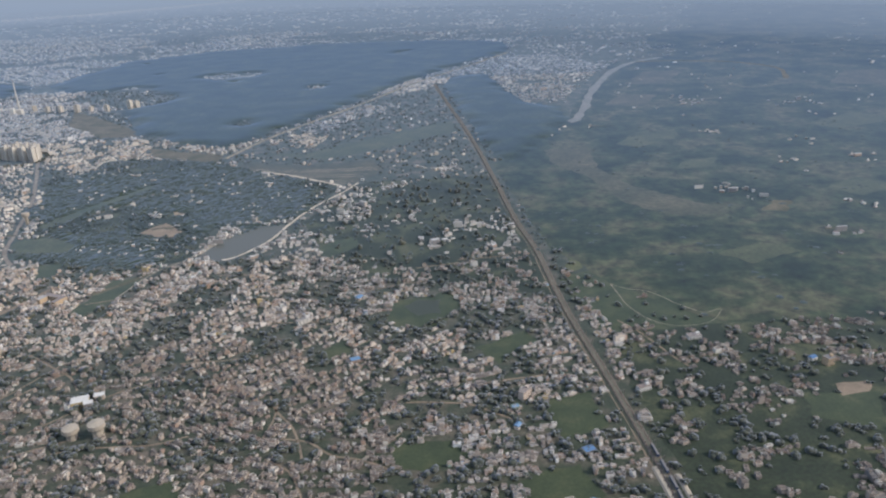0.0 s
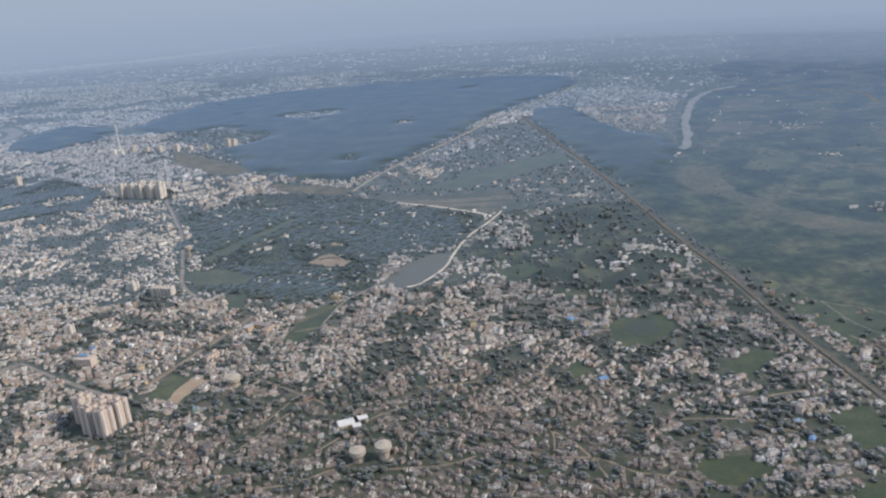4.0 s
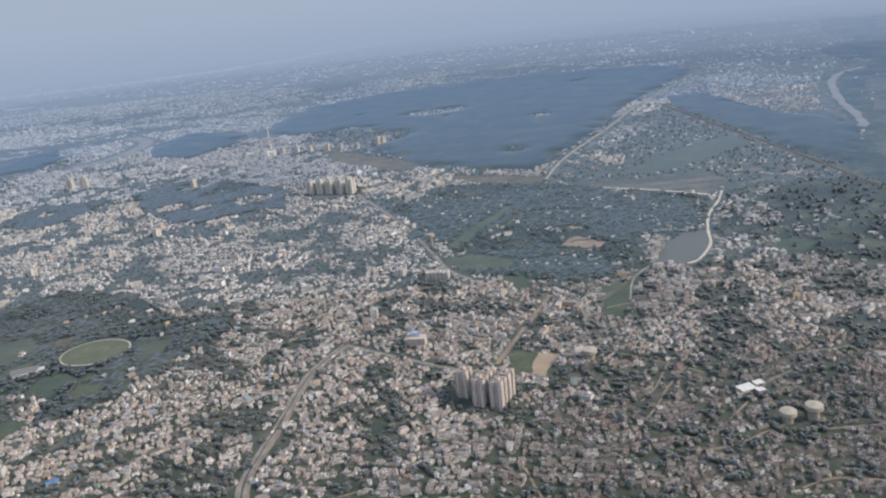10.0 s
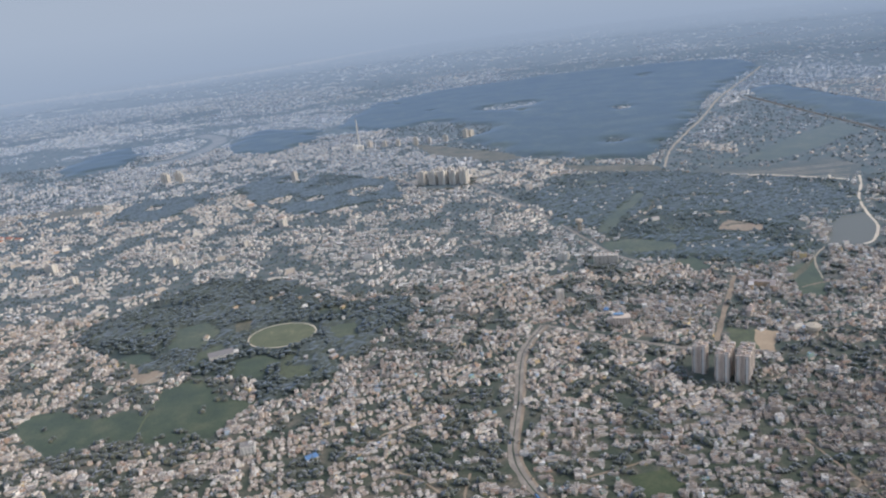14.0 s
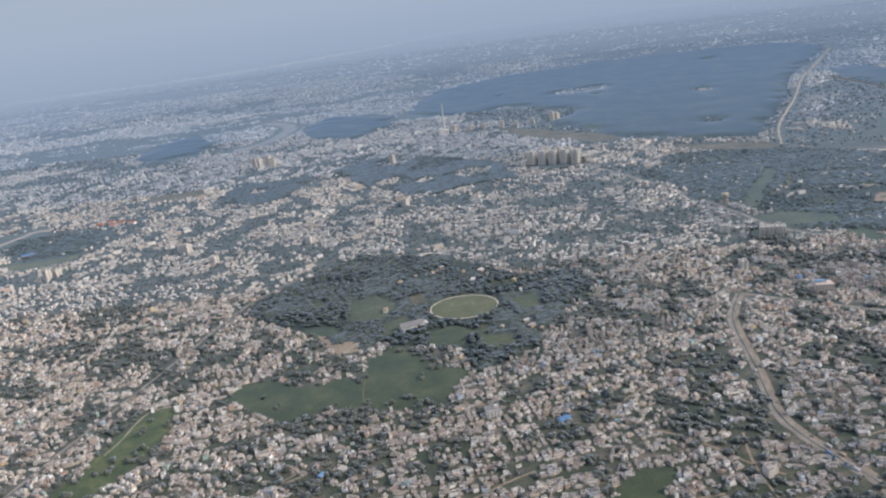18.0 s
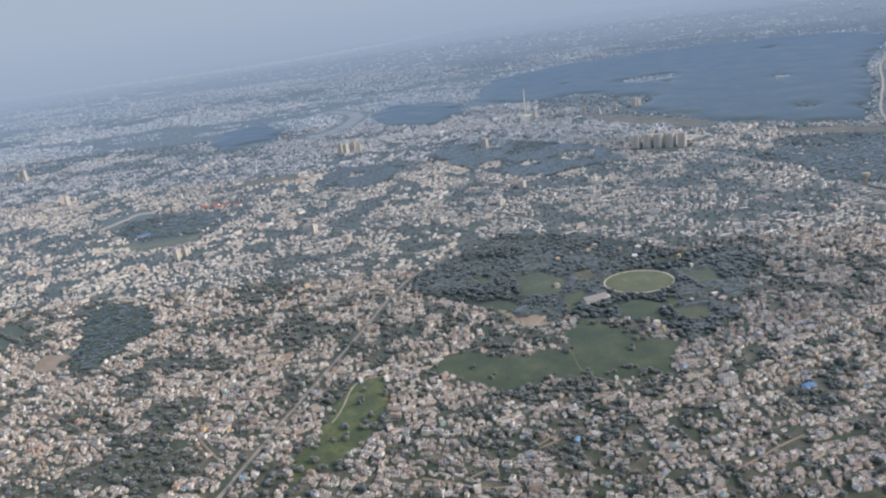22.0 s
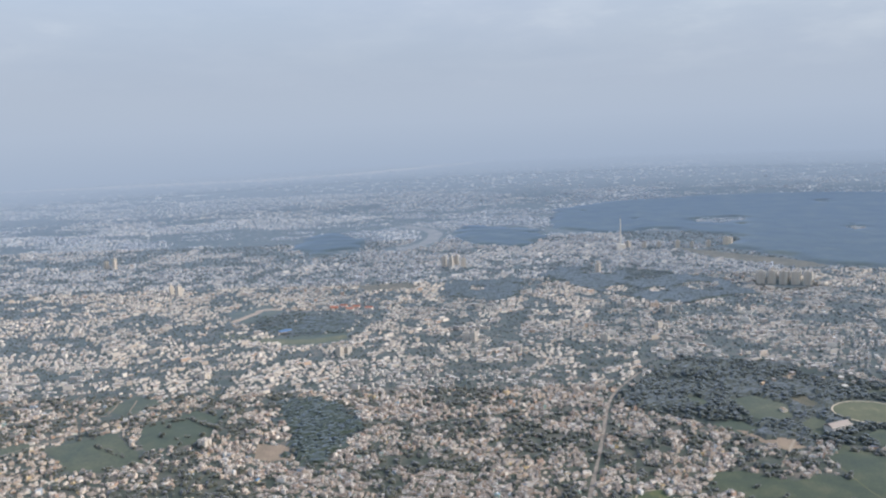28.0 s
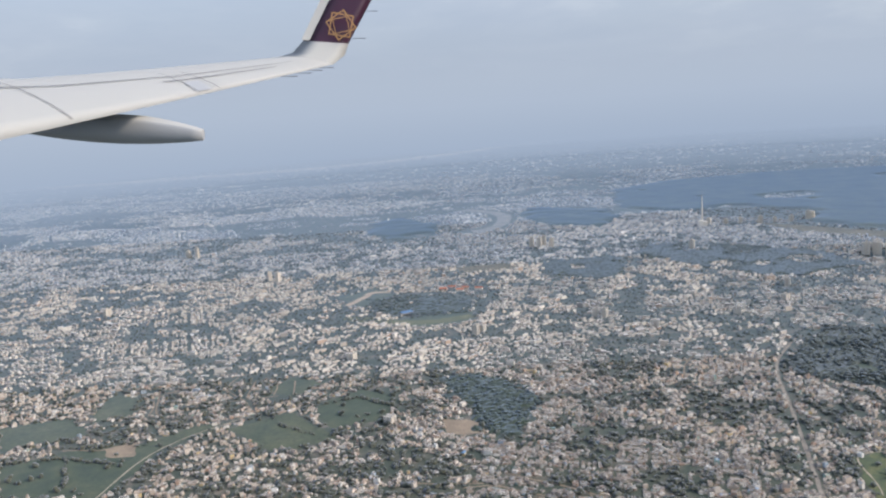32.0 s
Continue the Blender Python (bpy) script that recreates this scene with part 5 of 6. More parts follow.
def flats(name, label, w, d, h, wall, windows=True, storey=1.35, group=""):
    """A tower with projecting bays, set-back slots between them, a parapet and a lift room."""
    ob = root(name, label, "apartment building", group)
    part("core", one_box(0, 0, 0, w * 0.78, d * 0.78, h, bevel=0.08), wall, ob)
    for sx in (-1, 1):
        for sy in (-1, 1):
            bay = part("bay", one_box(sx * w * 0.31, sy * d * 0.31, 0, w * 0.36, d * 0.36, h + 0.4 + 0.3 * (sx > 0), bevel=0.08), wall, ob)
            part("bay_roof", one_box(sx * w * 0.31, sy * d * 0.31, h + 0.404 + 0.3 * (sx > 0), w * 0.30, d * 0.30, 0.12), M_ROOF, bay)
            part("pilaster", one_box(sx * w * 0.31, sy * d * 0.497, 0, w * 0.09, 0.16, h + 0.2), M_WHITE, bay)
            part("pilaster", one_box(sx * w * 0.497, sy * d * 0.31, 0, 0.16, d * 0.09, h + 0.2), M_WHITE, bay)
    lift = part("lift_room", one_box(0, 0, h + 0.004, w * 0.3, d * 0.34, 1.6, bevel=0.06), wall, ob)
    part("roof_tank", one_box(0.05 * w, 0.05 * d, h + 1.61, w * 0.16, d * 0.16, 0.7, bevel=0.05), M_CONCRETE, lift)
    part("parapet", one_box(0, -d * 0.385, h + 0.004, w * 0.26, 0.14, 0.4), wall, ob)
    part("parapet", one_box(0, d * 0.385, h + 0.004, w * 0.26, 0.14, 0.4), wall, ob)
    if windows:
        for f in range(int(h / storey)):
            z = f * storey + 0.45
            for k in (-0.40, 0.22):
                for place, turn in (((k * w, -d * 0.492, z), 0), ((w * 0.492, k * d, z), 90), ((-w * 0.492, k * d, z), 90)):
                    win = new("window", WINDOW_MESH)
                    win.parent, win.matrix_basis = ob, pose(*place, 0, 0, turn)
            part("balcony", one_box(0, -d * 0.42, f * storey + 0.02, w * 0.24, d * 0.07, 0.42), wall, ob)
    return ob


TOWER_GROUP = "cream tower blocks by the playing field"
tower = flats("apartment_tower", "cream high-rise tower of flats with white pilasters", 7.4, 7.8, 16.0, M_CREAM, True, 1.35, TOWER_GROUP)
tower.matrix_basis = pose(-326.5, 338, 0, 0, 0, -28)
for x, y, a in ((-336, 342, -28), (-331.5, 349.5, -28), (-322, 346.5, -28), (-345, 353, -28)):
    copy_thing(tower, pose(x, y, 0, 0, 0, a))
plain = flats("apartment_tower", "pale tower of flats in a hazy cluster", 9.0, 9.0, 16.0, M_BUFF, False, 1.35, "hazy tower cluster across the town")
plain.matrix_basis = pose(-533, 860, 0, 0, 0, -28)
for x, y in ((-520, 858), (-508, 853), (-495, 850), (-482, 846), (-514, 872), (-500, 868), (-488, 862)):
    copy_thing(plain, pose(x, y, 0, 0, 0, -28))
slim = flats("apartment_block", "pale mid-rise block of flats above low houses", 6.4, 6.0, 12.0, M_BUFF, False, 1.35, "mid-rise blocks of the town")
slim.matrix_basis = pose(-1479, 1112, 0, 0, 0, -25)
rng = np.random.default_rng(43)
for x, y, k in ((-1463, 1108, 1.4), (-1274, 894, 1.1), (-918, 1025, 1.3), (-911, 1046, 1.2), (-885, 650, 0.8), (-676, 736, 0.7), (-715, 961, 1.0), (-1439, 757, 0.8), (-1288, 904, 1.0), (-1011, 615, 0.8),
                (-929, 1038, 1.2), (-900, 1030, 1.1), (-636, 1150, 0.8), (-612, 1142, 0.7), (-590, 1138, 0.8), (-562, 1132, 0.9), (-540, 1130, 0.7), (-515, 1128, 0.8), (-484, 1140, 1.1), (-476, 1146, 0.9),
                (-893, 655, 0.7), (-1005, 622, 0.6), (-398, 552, 0.5), (-410, 470, 0.6), (-845, 610, 0.6), (-760, 640, 0.6), (-700, 680, 0.5), (-1120, 560, 0.5), (-1070, 420, 0.45)):
    b = copy_thing(slim, pose(x, y, 0, 0, 0, -25 + rng.normal(0, 12)))
    b.scale = (0.8 + 0.5 * rng.random(), 0.8 + 0.4 * rng.random(), k)

row = root("slab_block", "long pale block of flats with vertical bays", "apartment building")
row.matrix_basis = pose(-367, 534, 0, 0, 0, -10)
part("body", one_box(0, 0, 0, 19, 5.2, 7.6, bevel=0.1), M_BUFF, row)
for k in range(6):
    bay = part("bay", one_box(-8 + k * 3.2, -2.9, 0, 1.7, 1.0, 8.0, bevel=0.05), M_BUFF, row)
    part("roof_room", one_box(-8 + k * 3.2, 0, 7.604, 1.4, 2.0, 1.1), M_CREAM, row)
    for f in range(5):
        win = new("window", WINDOW_MESH)
        win.parent, win.matrix_basis = bay, pose(-8 + k * 3.2, -3.42, 0.4 + f * 1.4)

mid = root("mid_rise", "cream block of flats with a blue roof canopy", "apartment building")
mid.matrix_basis = pose(-376, 421, 0, 0, 0, -6)
part("body", one_box(0, 0, 0, 11.0, 7, 6.2, bevel=0.1), M_CREAM, mid)
part("wing", one_box(-6.5, 1.2, 0, 4.0, 4.6, 4.6, bevel=0.1), M_CREAM, mid)
part("roof_canopy", one_box(-1.5, 1.2, 7.0, 6.4, 3.4, 0.2), M_BLUE, mid, "blue sheet-metal canopy")
for x, y in ((-4.4, -0.2), (1.4, -0.2), (-4.4, 2.6), (1.4, 2.6)):
    part("post", one_box(x, y, 6.204, 0.25, 0.25, 0.79), M_STEEL, mid)
for f in range(4):
    for k in range(6):
        win = new("window", WINDOW_MESH)
        win.parent, win.matrix_basis = mid, pose(-4.6 + k * 1.85, -3.53, 0.5 + f * 1.45)


# ---- landmarks ----
def water_tower(x, y, r, h, drum, label, stem=0.64):
    ob = root("water_tower", label, "water tower")
    ob.matrix_basis = pose(x, y, 0)
    part("pedestal", one_drum(0, 0, 0, r * stem, r * stem * 0.96, h - drum, 28), M_CONCRETE, ob)
    part("ring_beam", one_drum(0, 0, h - drum + 0.004, r * 0.9, r * 1.04, drum * 0.3, 28), M_CONCRETE, ob)
    part("tank", one_drum(0, 0, h - drum * 0.7 + 0.008, r, r, drum * 0.62, 28), M_CONCRETE, ob)
    dome = bmesh.new()
    bm_drum(dome, 0, 0, h - drum * 0.08 + 0.012, r * 0.97, r * 0.3, drum * 0.22, 28)
    lid = part("dome", dome, M_CONCRETE, ob)
    part("hatch", one_drum(0, 0, h + drum * 0.14 + 0.02, r * 0.14, r * 0.14, 0.25, 12), M_CONCRETE, lid)
    for k in range(10):
        a = k * math.pi / 5
        part("rib", one_box(r * stem * math.cos(a), r * stem * math.sin(a), 0, 0.3, 0.3, h - drum, math.degrees(a)), M_CONCRETE, ob)
    return ob


water_tower(-188.5, 303, 3.9, 6.6, 3.0, "squat round concrete water tower among trees")
water_tower(-176, 304, 4.1, 8.2, 3.0, "tall round concrete water tower among trees")
water_tower(-271, 384, 4.2, 6.4, 3.0, "round buff concrete water tower beside a playing field")
water_tower(-376, 624, 3.2, 10.5, 3.2, "concrete water tower on a slim stem beside the road", 0.4)

mast = root("radio_mast", "tall slender white mast on a broad building", "mast")
mast.matrix_basis = pose(-650, 1134, 0)
part("building", one_box(0, -3, 0, 11, 8, 8, bevel=0.15), M_WHITE, mast)
part("annex", one_box(-6, -9, 0, 6, 5, 11, bevel=0.15), M_WHITE, mast)
part("shaft", one_drum(-1, 2, 0, 1.5, 0.7, 48, 14), M_WHITE, mast)
part("tip", one_drum(-1, 2, 48.004, 0.35, 0.15, 5, 8), M_STEEL, mast)

school = root("school", "long ochre building round an open court", "school")
school.matrix_basis = pose(-274, 459, 0, 0, 0, -22)
for x, y, w, d in ((0, 3.4, 17, 3.6), (-6.8, -1.8, 3.4, 6.7), (6.8, -1.8, 3.4, 6.7)):
    wing = part("wing", one_box(x, y, 0, w, d, 3.6, bevel=0.08), M_ORANGE, school)
    part("roof_slab", one_box(x, y, 3.604, w + 0.25, d + 0.25, 0.14), M_ROOF, wing)
for k in range(7):
    for f in range(2):
        win = new("window", WINDOW_MESH)
        win.parent, win.matrix_basis = school, pose(-4.5 + k * 1.5, 1.58, 0.5 + f * 1.6)

hall = root("hall", "grey-roofed hall with white walls beside sports ground", "hall")
hall.matrix_basis = pose(-643, 425, 0, 0, 0, 22) @ Matrix.Scale(1.3, 4)
part("body", one_box(0, 0, 0, 12.5, 5.4, 2.6, bevel=0.05), M_WHITE, hall)
bm = bmesh.new()
bm_box(bm, 0, 0, 2.604, 13, 6, 1.5)
for v in bm.verts:
    if v.co.z > 3:
        v.co.y *= 0.04
part("roof", bm, M_STEEL, hall, "grey metal gable roof")
for k in range(6):
    part("buttress", one_box(-5.5 + k * 2.2, -2.9, 0, 0.4, 0.5, 2.4), M_WHITE, hall)
part("porch", one_box(7.6, 0.5, 0, 2.6, 3.5, 1.8, bevel=0.04), M_WHITE, hall)


def shed(x, y, w, d, h, a, mat, label, gable=0.0, name="shed", category="shed"):
    ob = root(name, label, category)
    ob.matrix_basis = pose(x, y, 0, 0, 0, a)
    part("body", one_box(0, 0, 0, w, d, h, bevel=0.04), M_WALL, ob)
    bm = bmesh.new()
    bm_box(bm, 0, 0, h + 0.004, w + 0.4, d + 0.4, 0.16 + gable)
    if gable:
        for v in bm.verts:
            if v.co.z > h + 0.1:
                v.co.y *= 0.05
    part("roof", bm, mat, ob)
    part("door", one_box(0, -d / 2, 0, 0.9, 0.1, h * 0.7), M_STEEL, ob)
    return ob


for x, y, w, d, h, a in ((-198, 333, 8.5, 6, 3.0, 20), (-190, 338, 5, 3.6, 2.6, 20), (-192, 329.5, 4.2, 3.2, 3.4, 20)):
    shed(x, y, w, d, h, a, M_WHITE, "bright white flat-roofed works hall among trees", name="works_hall", category="hall")
BLUE_SPOTS = ((-58, 367, 5), (27, 300, 3.5), (57, 280, 5), (-64, 447, 5), (190, 352, 4), (-673, 265, 3.5), (-554, 296, 6), (-1018, 366, 3), (-1085, 704, 13), (-382, 443, 4))
for i, (x, y, k) in enumerate(BLUE_SPOTS):
    shed(x, y, k, k * 0.72, 1.8, 20 + 37 * i % 70, M_BLUE, "low shed with bright blue sheet roof", 0.4)
for i, (x, y) in enumerate(((-1040, 806), (-1024, 800), (-1008, 793), (-1050, 798), (-1030, 790))):
    shed(x, y, 9, 5, 2.4, -15, M_RED, "long hall with brick-red roof", 1.2, "barrack", "hall")
for x, y, w, d, h, a, mat in ((33, 326, 7.5, 3.4, 4.4, 50, M_CREAM), (-95, 416, 10, 3.2, 3.0, 40, M_WHITE), (-590, 307, 7.5, 4.8, 5.0, 10, M_WHITE), (-672, 291, 4.2, 3.6, 3.6, 15, M_WHITE), (196, 347, 5, 4, 4.5, 20, M_ORANGE), (135, 380, 8, 4, 2.2, 10, M_WHITE), (94, 329, 7, 3.4, 2.2, 20, M_WHITE), (-685, 762, 9, 6, 6, 5, M_CREAM), (-280, 338, 6.5, 5, 3.4, -30, M_WHITE), (-295, 420, 11, 3.0, 4.2, 62, M_CREAM)):
    ob = root("large_house", "large plain painted block above low houses", "building")
    ob.matrix_basis = pose(x, y, 0, 0, 0, a)
    part("body", one_box(0, 0, 0, w, d, h, bevel=0.06), mat, ob)
    part("roof_slab", one_box(0, 0, h + 0.004, w + 0.2, d + 0.2, 0.14), M_ROOF, ob)
    part("stair_room", one_box(w * 0.25, 0, h + 0.15, w * 0.25, d * 0.4, 1.1), mat, ob)
    for f in range(int(h / 1.4)):
        for k in (-0.36, -0.12, 0.12, 0.36):
            win = new("window", WINDOW_MESH)
            win.parent, win.matrix_basis = ob, pose(k * w, -d / 2 - 0.02, f * 1.4 + 0.45)


for i, (x, y) in enumerate(PARK_LODGES):
    k = (0.85, 0.6, 1.15, 0.75)[i % 4]
    shed(x, y, 4.2 * k, 2.8 * k, 1.7, 25 + 31 * i % 80, (M_ROOF, M_OCHRE, M_BUFF)[i % 3], "low park building half hidden by trees", 0.4 if i % 3 == 1 else 0.0, "park_lodge", "lodge")


# ---- railway ----
def railway():
    for k in (-1.7, -1.05, 0.9, 1.55):
        ribbon("rail", RAIL, 0.12, 0.525, M_RUST, "rusty steel rail", "rail", height=0.12, shift=k)
    pts = smooth(RAIL, 14)
    proto = None
    for (x, y), (x1, y1) in zip(pts[14:110:2], pts[15:111:2]):
        a = math.degrees(math.atan2(y1 - y, x1 - x))
        m = pose(x, y, 0, 0, 0, a)
        if proto is None:
            proto = root("line_mast", "grey steel overhead line mast beside the track", "mast", "railway line masts")
            for s in (-1, 1):
                part("post", one_box(0, s * 2.5, 0, 0.2, 0.22, 3.6), M_STEEL, proto)
                part("bracket", one_box(0, s * 1.7, 3.1, 0.1, 1.5, 0.12), M_STEEL, proto)
            proto.matrix_basis = m
        else:
            copy_thing(proto, m)


railway()


# ---- trees ----
def tree_kind(seed, label):
    rng = np.random.default_rng(seed)
    ob = root("tree", label, "tree", "trees among the houses")
    h = 2.2 + 1.6 * rng.random()
    part("trunk", one_drum(0, 0, 0, 0.2, 0.09, h * 0.75, 8), M_BARK, ob)
    for k in range(3):
        a = k * 2.1 + rng.random()
        limb = bmesh.new()
        bmesh.ops.create_cone(limb, cap_ends=True, segments=6, radius1=0.09, radius2=0.03, depth=1.2, matrix=pose(0.4 * math.cos(a), 0.4 * math.sin(a), h * 0.62, 0, 42, math.degrees(a)))
        part("limb", limb, M_BARK, ob)
    n = 46
    pile = Pile()
    u = rng.normal(0, 1, (n, 3))
    u /= np.linalg.norm(u, axis=1)[:, None]
    spread = 1.15 + 0.5 * rng.random()
    rad = spread * (0.55 + 0.5 * rng.random(n))
    x, y, z = u[:, 0] * rad, u[:, 1] * rad, h * 0.95 + u[:, 2] * rad * 0.7
    add_lumps(pile, rng, x, y, z, 0.30 + 0.32 * rng.random(n), 1, 0.75)
    crown = linked("crown", np.concatenate(pile.v), np.concatenate(pile.f), [M_LEAF], parent=ob)
    return ob


TREES = [tree_kind(60 + k, label) for k, label in enumerate(("dark green broadleaf tree beside houses", "round-crowned mango tree in a yard", "tall dark tree between flat roofs", "spreading tree at a field's edge", "young green tree beside a lane"))]
rng = np.random.default_rng(61)
nearest = np.argsort(FREE_Y + 30 * rng.random(len(FREE_Y)))[:200]
for i, j in enumerate(nearest):
    m = pose(FREE_X[j], FREE_Y[j], 0, 0, 0, 360 * rng.random())
    if i < len(TREES):
        TREES[i].matrix_basis = m
    else:
        t_ = copy_thing(TREES[i % len(TREES)], m)
        k = 0.8 + 0.6 * rng.random()
        t_.scale = (k, k, 0.85 * k + 0.3 * rng.random())


# ---- station, train and road traffic ----
ribbon("platform", [(91.5, 150), (90.5, 205), (89.5, 240), (87, 268)], 1.5, 0.02, M_CONCRETE, "pale concrete railway platform", "platform", height=0.5, shift=3.4)
ribbon("platform", [(91.5, 150), (90.5, 205), (89.5, 240), (87.5, 262)], 1.3, 0.02, M_CONCRETE, "pale concrete railway platform", "platform", height=0.5, shift=-4.4)
M_COACH = by_piece("coach_paint", [(0, (0.05, 0.08, 0.16))], 1.0, (0.12, 0.11, 0.1), 0.5, rough=0.5)


def carriage(x, y, a, label, engine=False):
    ob = root("locomotive" if engine else "railway_coach", label, "train", "" if engine else "coaches of a halted train")
    ob.matrix_basis = pose(x, y, 0.6, 0, 0, a)
    part("body", one_box(0, 0, 0.35, 8.2, 1.25, 1.15, bevel=0.12), M_COACH, ob)
    part("roof", one_box(0, 0, 1.504, 8.0, 1.1, 0.16, bevel=0.05), M_STEEL, ob)
    for k in (-2.9, 2.9):
        bogie = part("bogie", one_box(k, 0, 0.12, 1.5, 1.0, 0.226), M_DARK, ob)
    for k in range(6):
        for side in (-1, 1):
            win = new("window", WINDOW_MESH)
            win.parent, win.matrix_basis = ob, pose(-3.2 + k * 1.28, side * 0.61, 0.85) @ Matrix.Diagonal((0.9, 0.9, 0.7, 1))
    return ob


TRACK = [(p[0] + 1.25, p[1]) for p in smooth(RAIL, 14)]
reach, last, count = 0.0, None, 0
for p, q in zip(TRACK[::-1], TRACK[::-1][1:]):
    if p[1] > 282 or p[1] < 150:
        continue
    reach += math.dist(p, q)
    if reach > 8.7 or last is None:
        reach, last = 0.0, p
        carriage(p[0], p[1] - 4.3, math.degrees(math.atan2(p[1] - q[1], p[0] - q[0])), "dark blue railway engine standing on the track" if count == 0 else "dark blue railway coach of a halted train", count == 0)
        count += 1


def vehicle(x, y, a, long, mat, label, name):
    ob = root(name, label, "vehicle", "traffic on the wide road")
    ob.matrix_basis = pose(x, y, 0.1, 0, 0, a)
    part("body", one_box(0, 0, 0.14, long, 0.75, 0.5 if long < 2.5 else 1.0, bevel=0.06), mat, ob)
    part("cab", one_box(long * (0.0 if long < 2.5 else 0.38), 0, 0.644 if long < 2.5 else 1.144, long * (0.5 if long < 2.5 else 0.2), 0.66, 0.3, bevel=0.05), M_GLASS, ob)
    for k in (-0.32, 0.32):
        for side in (-1, 1):
            bm = bmesh.new()
            bmesh.ops.create_cone(bm, cap_ends=True, segments=10, radius1=0.14, radius2=0.14, depth=0.1, matrix=pose(k * long, side * 0.36, 0.14, 90, 0, 0))
            part("wheel", bm, M_DARK, ob)


rng = np.random.default_rng(71)
ROAD_PTS = smooth(DRAIN, 8)
for i in range(16):
    k = 4 + int(rng.integers(0, len(ROAD_PTS) - 6))
    (x0, y0), (x1, y1) = ROAD_PTS[k], ROAD_PTS[k + 1]
    a, side = math.atan2(y1 - y0, x1 - x0), (1.6 if i % 2 else -2.4)
    truck = i % 3 == 0
    vehicle(x0 - math.sin(a) * side + rng.normal(0, 0.3), y0 + math.cos(a) * side, math.degrees(a), 3.4 if truck else 1.8, (M_WHITE, M_BLUE, M_ORANGE, M_WHITE)[i % 4], "white and coloured bus on a dusty road" if truck else "small car on a dusty road", "bus" if truck else "car")


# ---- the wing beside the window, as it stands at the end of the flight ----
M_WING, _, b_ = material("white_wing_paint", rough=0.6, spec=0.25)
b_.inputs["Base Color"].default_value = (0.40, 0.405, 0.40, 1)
# Grey of the flap track bay, and painted shade on the fairing's sides.
M_FAIRING, _, b_ = material("fairing_shade_bay_grey", rough=0.4, spec=0.5)
b_.inputs["Base Color"].default_value = (0.34, 0.35, 0.365, 1)
M_SEAM, _, b_ = material("dark_gap", rough=0.7)
b_.inputs["Base Color"].default_value = (0.10, 0.10, 0.11, 1)
M_PURPLE, _, b_ = material("dark_purple_paint", rough=0.3, spec=0.5)
b_.inputs["Base Color"].default_value = (0.045, 0.012, 0.03, 1)
M_GOLD, _, b_ = material("gold_paint", rough=0.4)
b_.inputs["Base Color"].default_value = (0.42, 0.24, 0.10, 1)


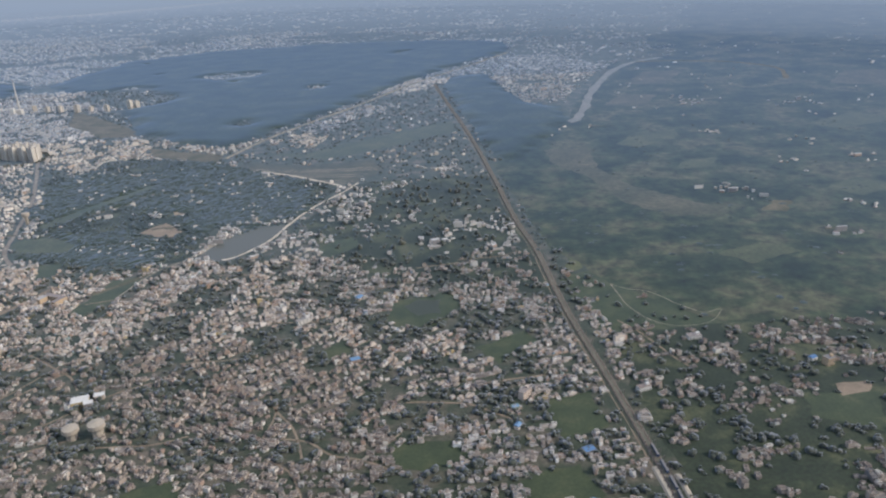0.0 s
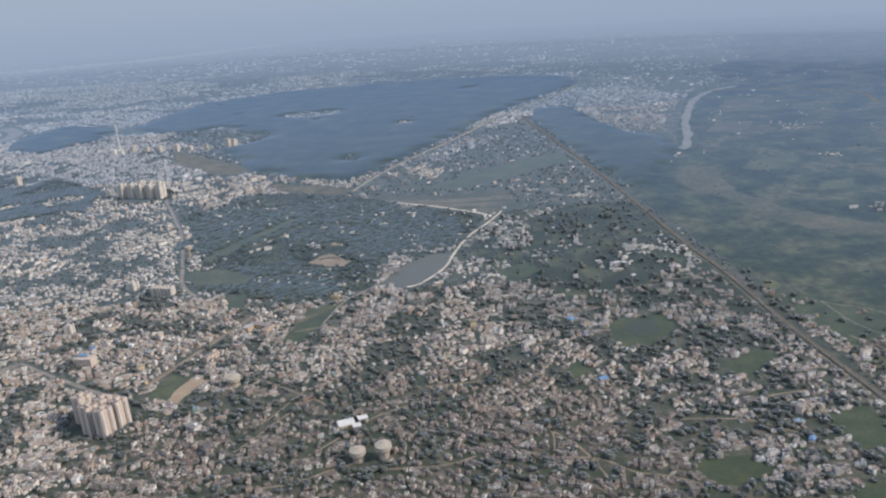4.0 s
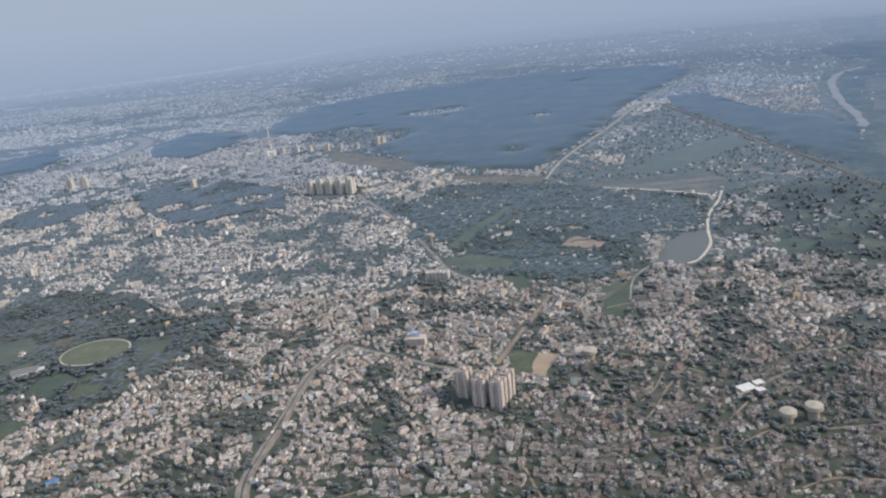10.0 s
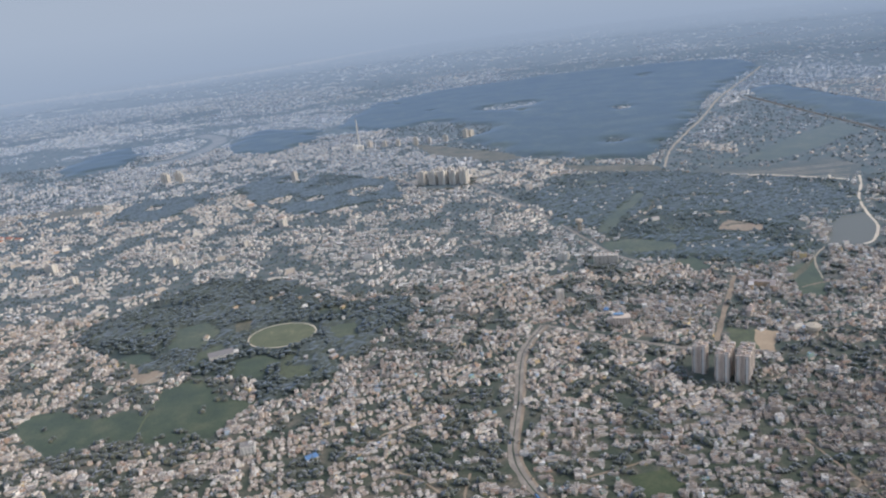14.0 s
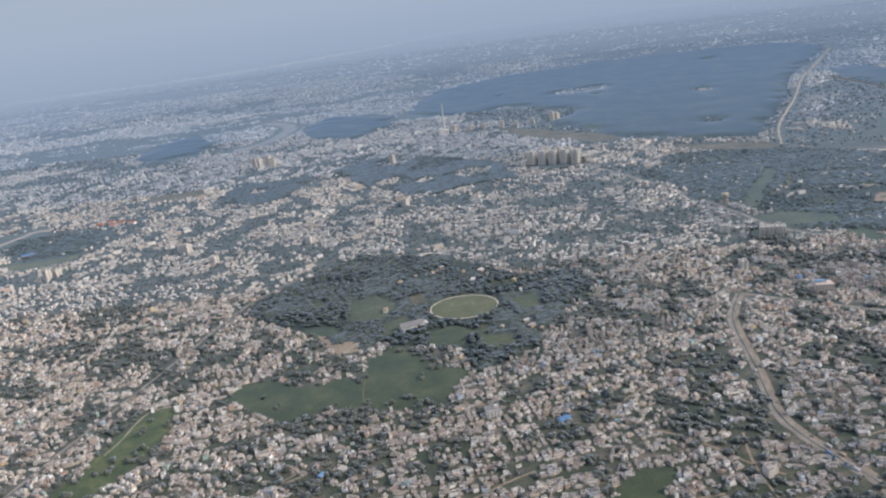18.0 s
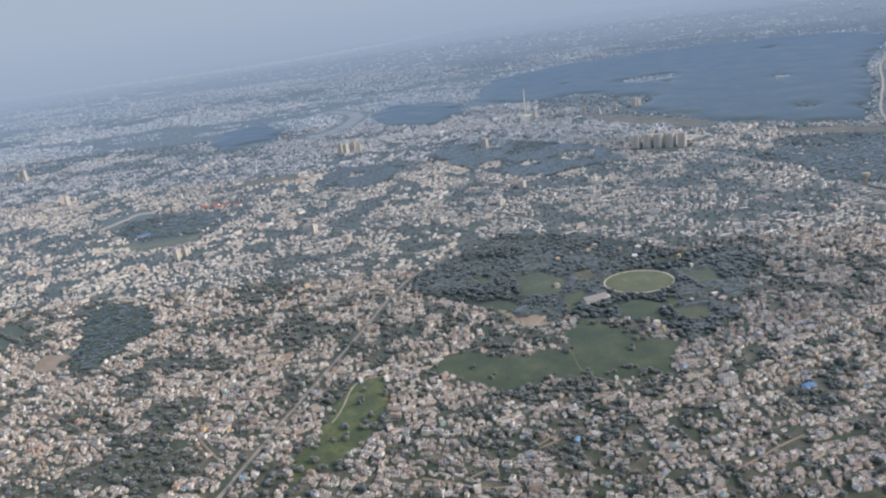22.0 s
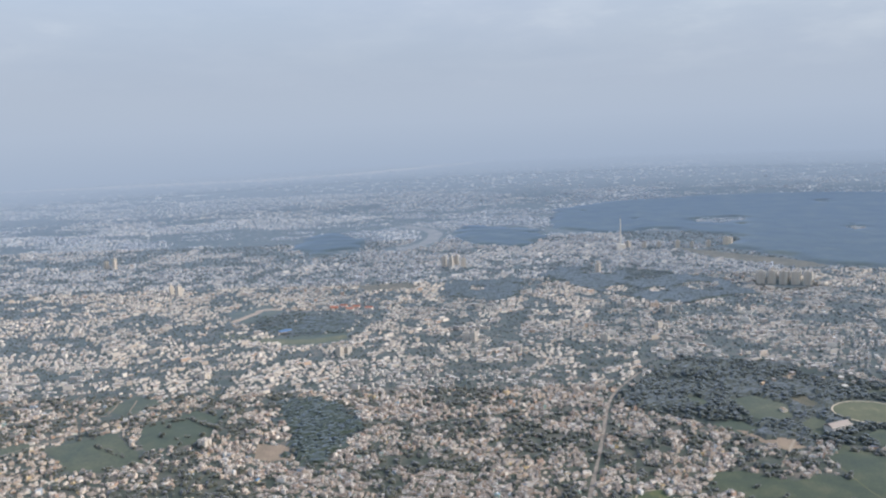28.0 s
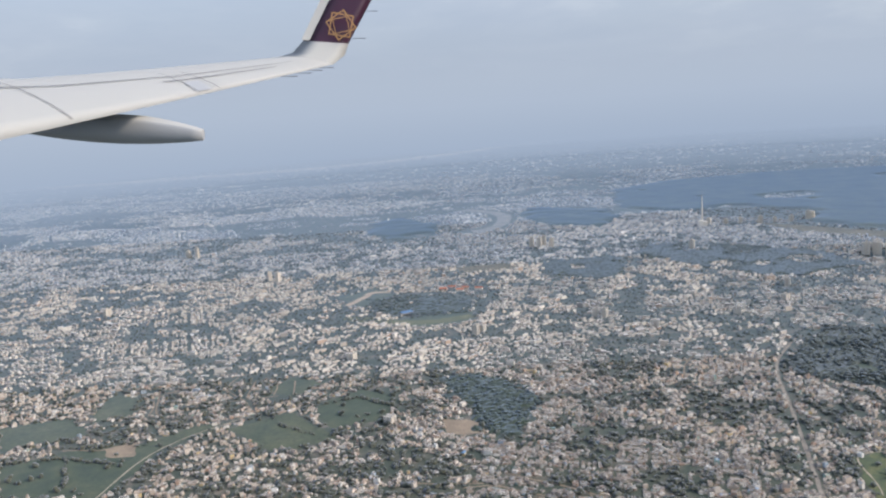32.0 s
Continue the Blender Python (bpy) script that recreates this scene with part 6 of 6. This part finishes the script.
def aircraft_wing():
    """x runs forward, y outboard and z up, from a seat behind the wing."""
    ob = root("aircraft_wing", "white airliner wing with upturned purple tip", "aircraft wing")
    ob.matrix_basis = pose(-997.0, -67.7, 210.9, 0, 0, 0) @ SEAT
    lerp = lambda a, b, k: tuple(p + (q - p) * k for p, q in zip(a, b))

    def along(stations, k):
        for (k0, a), (k1, b) in zip(stations, stations[1:]):
            if k <= k1:
                return lerp(a, b, (k - k0) / (k1 - k0))
        return stations[-1][1]

    back = [(0.0, (3.70, 3.6, 0.60)), (0.2, (3.24, 5.5, 0.843)), (0.6, (3.02, 9.6, 2.03)), (1.0, (2.05, 14.0, 3.48))]
    front = [(0.0, (7.0, 4.6, 1.30)), (0.2, (6.1, 7.5, 1.72)), (0.35, (5.30, 9.0, 2.035)), (1.0, (3.02, 13.7, 3.54))]

    def skin(k, c, lift=0.0):
        """The point on the upper skin at span k, and at chord c from the back edge."""
        a, b = along(back, k), along(front, k)
        chord = math.dist(a, b)
        x, y, z = lerp(a, b, c)
        return (x, y, z + chord * 0.055 * math.sin(math.pi * min(c, 1.0)) ** 0.8 + lift)

    spans, chords = [i / 20 for i in range(21)], [i / 12 for i in range(13)]
    rings = []
    for k in spans:
        upper = [skin(k, c) for c in chords]
        a, b = along(back, k), along(front, k)
        lower = [(p[0], p[1], p[2] - 2 * math.dist(a, b) * 0.05 * math.sin(math.pi * c) ** 0.8 - 0.01) for p, c in zip(upper[::-1], chords[::-1])][1:-1]
        rings.append(upper + lower)
    n = len(rings[0])
    verts = [p for r in rings for p in r]
    faces = [(i * n + j, i * n + (j + 1) % n, (i + 1) * n + (j + 1) % n, (i + 1) * n + j) for i in range(len(rings) - 1) for j in range(n)]
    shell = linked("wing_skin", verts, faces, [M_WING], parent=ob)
    for p in shell.data.polygons:
        p.use_smooth = True

    def strip(name, pts, wide, mat, lift=0.006):
        vs = []
        for (k, c) in pts:
            vs += [skin(k, c - wide, lift), skin(k, c + wide, lift)]
        m = len(pts)
        return linked(name, vs, [(2 * i, 2 * i + 1, 2 * i + 3, 2 * i + 2) for i in range(m - 1)], [mat], parent=ob)

    strip("slat_gap", [(i / 24, 0.38) for i in range(0, 23)], 0.005, M_SEAM, 0.012)
    strip("aileron_gap", [(0.54 + i * 0.03, 0.27) for i in range(11)], 0.006, M_SEAM, 0.012)
    for k in (0.30, 0.585, 0.635):
        cuts = [0.02 + 0.06 * i for i in range(9)]
        linked("panel_gap", [skin(k + e - 0.02 * c, c, 0.012) for c in cuts for e in (0, 0.0014)], [(2 * i, 2 * i + 1, 2 * i + 3, 2 * i + 2) for i in range(8)], [M_SEAM], parent=ob)
    linked("flap_track_bay", [skin(k, c, 0.010) for c in (0.04, 0.10, 0.16, 0.22) for k in (0.58, 0.62)], [(2 * i, 2 * i + 1, 2 * i + 3, 2 * i + 2) for i in range(3)], [M_FAIRING], parent=ob)

    # canoe fairing below the back edge: flat top, bulging sides, blunt tail
    section = [(0.0, 1.0), (0.9, 0.55), (1.0, 0.35), (0.8, -0.5), (0.35, -0.95), (0.0, -1.0), (-0.35, -0.95), (-0.8, -0.5), (-1.0, 0.35), (-0.9, 0.55)]
    rows, sides = [], len(section)
    for i in range(17):
        k = i / 16
        x = 2.55 + k * 1.95
        half = 0.06 + 0.115 * math.sin(math.pi * min(k * 1.05, 1)) ** 0.9 - 0.04 * k
        zc = 1.262 + 0.05 * math.sin(math.pi * k) + 0.03 * k
        rows.append([(x, 8.0 + 0.8 * half * u, zc + half * v) for u, v in section])
    rows.insert(0, [(2.548, 8.0, 1.262)] * sides)
    verts = [p for r in rows for p in r]
    faces = [(i * sides + j, i * sides + (j + 1) % sides, (i + 1) * sides + (j + 1) % sides, (i + 1) * sides + j) for i in range(17) for j in range(sides)]
    # Top facets take the wing colour as if lit, the sides a shade grey.
    canoe = linked("flap_track_fairing", verts, faces, [M_FAIRING, M_WING], [1 if i % sides in (0, sides - 1) else 0 for i in range(len(faces))], parent=ob)
    for i, p in enumerate(canoe.data.polygons):
        p.use_smooth = i >= sides and 0 < i % sides < sides - 1
    canoe["label"] = "canoe-shaped fairing with painted lit top and shaded grey sides"

    # upturned tip
    tip_back = [(2.05, 14.0, 3.48), (1.86, 14.25, 3.72), (1.80, 14.3, 3.95), (1.40, 14.45, 4.78), (1.02, 14.6, 5.7)]
    tip_front = [(3.02, 13.7, 3.54), (2.80, 14.0, 3.70), (2.64, 14.2, 3.98), (2.32, 14.4, 4.78), (1.62, 14.6, 5.7)]

    def fin(name, lo, hi, mat):
        vs = []
        for a, b in list(zip(tip_back, tip_front))[lo:hi + 1]:
            for c in (0, 0.25, 0.6, 1.0):
                vs.append(lerp(a, b, c))
            for c in (0.6, 0.25):
                x, y, z = lerp(a, b, c)
                vs.append((x, y + 0.09, z - 0.02))
        m = len(vs) // 6
        f = [(i * 6 + j, i * 6 + (j + 1) % 6, (i + 1) * 6 + (j + 1) % 6, (i + 1) * 6 + j) for i in range(m - 1) for j in range(6)]
        o = linked(name, vs, f, [mat], parent=ob)
        for p in o.data.polygons:
            p.use_smooth = True
        return o

    fin("tip_root", 0, 2, M_WING)
    sail = fin("tip_sail", 2, 4, M_PURPLE)
    sail["label"] = "dark purple upturned wing tip"
    edge = []
    for a, b in list(zip(tip_back, tip_front))[2:]:
        edge += [lerp(a, b, 0.86), tuple(p + q for p, q in zip(lerp(a, b, 1.03), (0, -0.02, 0)))]
    linked("leading_edge", [(x, y - 0.03, z) for x, y, z in edge], [(0, 1, 3, 2), (2, 3, 5, 4)], [M_WING], parent=ob)
    # gold star: three nested outlines
    centre = Vector((1.93, 14.20, 4.28))
    for size, turn in ((0.30, 10), (0.30, 55), (0.20, 32)):
        corners = [centre + Vector((size * math.cos(radians(turn + 90 * i)), 0.01 * i, size * math.sin(radians(turn + 90 * i)))) for i in range(4)]
        inner = [centre + (c - centre) * 0.88 for c in corners]
        linked("gold_star", [tuple(v) for v in corners + inner], [(i, (i + 1) % 4, 4 + (i + 1) % 4, 4 + i) for i in range(4)], [M_GOLD], parent=ob)
    for k in (0.80, 0.85, 0.895, 0.94):
        x, y, z = along(back, k)
        bm = bmesh.new()
        bmesh.ops.create_cone(bm, cap_ends=True, segments=6, radius1=0.007, radius2=0.004, depth=0.26, matrix=pose(x - 0.12, y, z, 0, 90, 0))
        part("static_wick", bm, M_SEAM, ob)
    for x, y, z in ((1.70, 14.3, 4.05), (1.48, 14.4, 4.6)):
        bm = bmesh.new()
        bmesh.ops.create_cone(bm, cap_ends=True, segments=6, radius1=0.007, radius2=0.004, depth=0.26, matrix=pose(x - 0.1, y, z, 0, 90, 0))
        part("static_wick", bm, M_SEAM, ob)


SEAT = pose(0, 0, 0, -10.53, 0, 3.31) @ pose(0, 0, 0, 0, 3.88, 0) @ Matrix.Diagonal((-1, 1, 1, 1))
aircraft_wing()
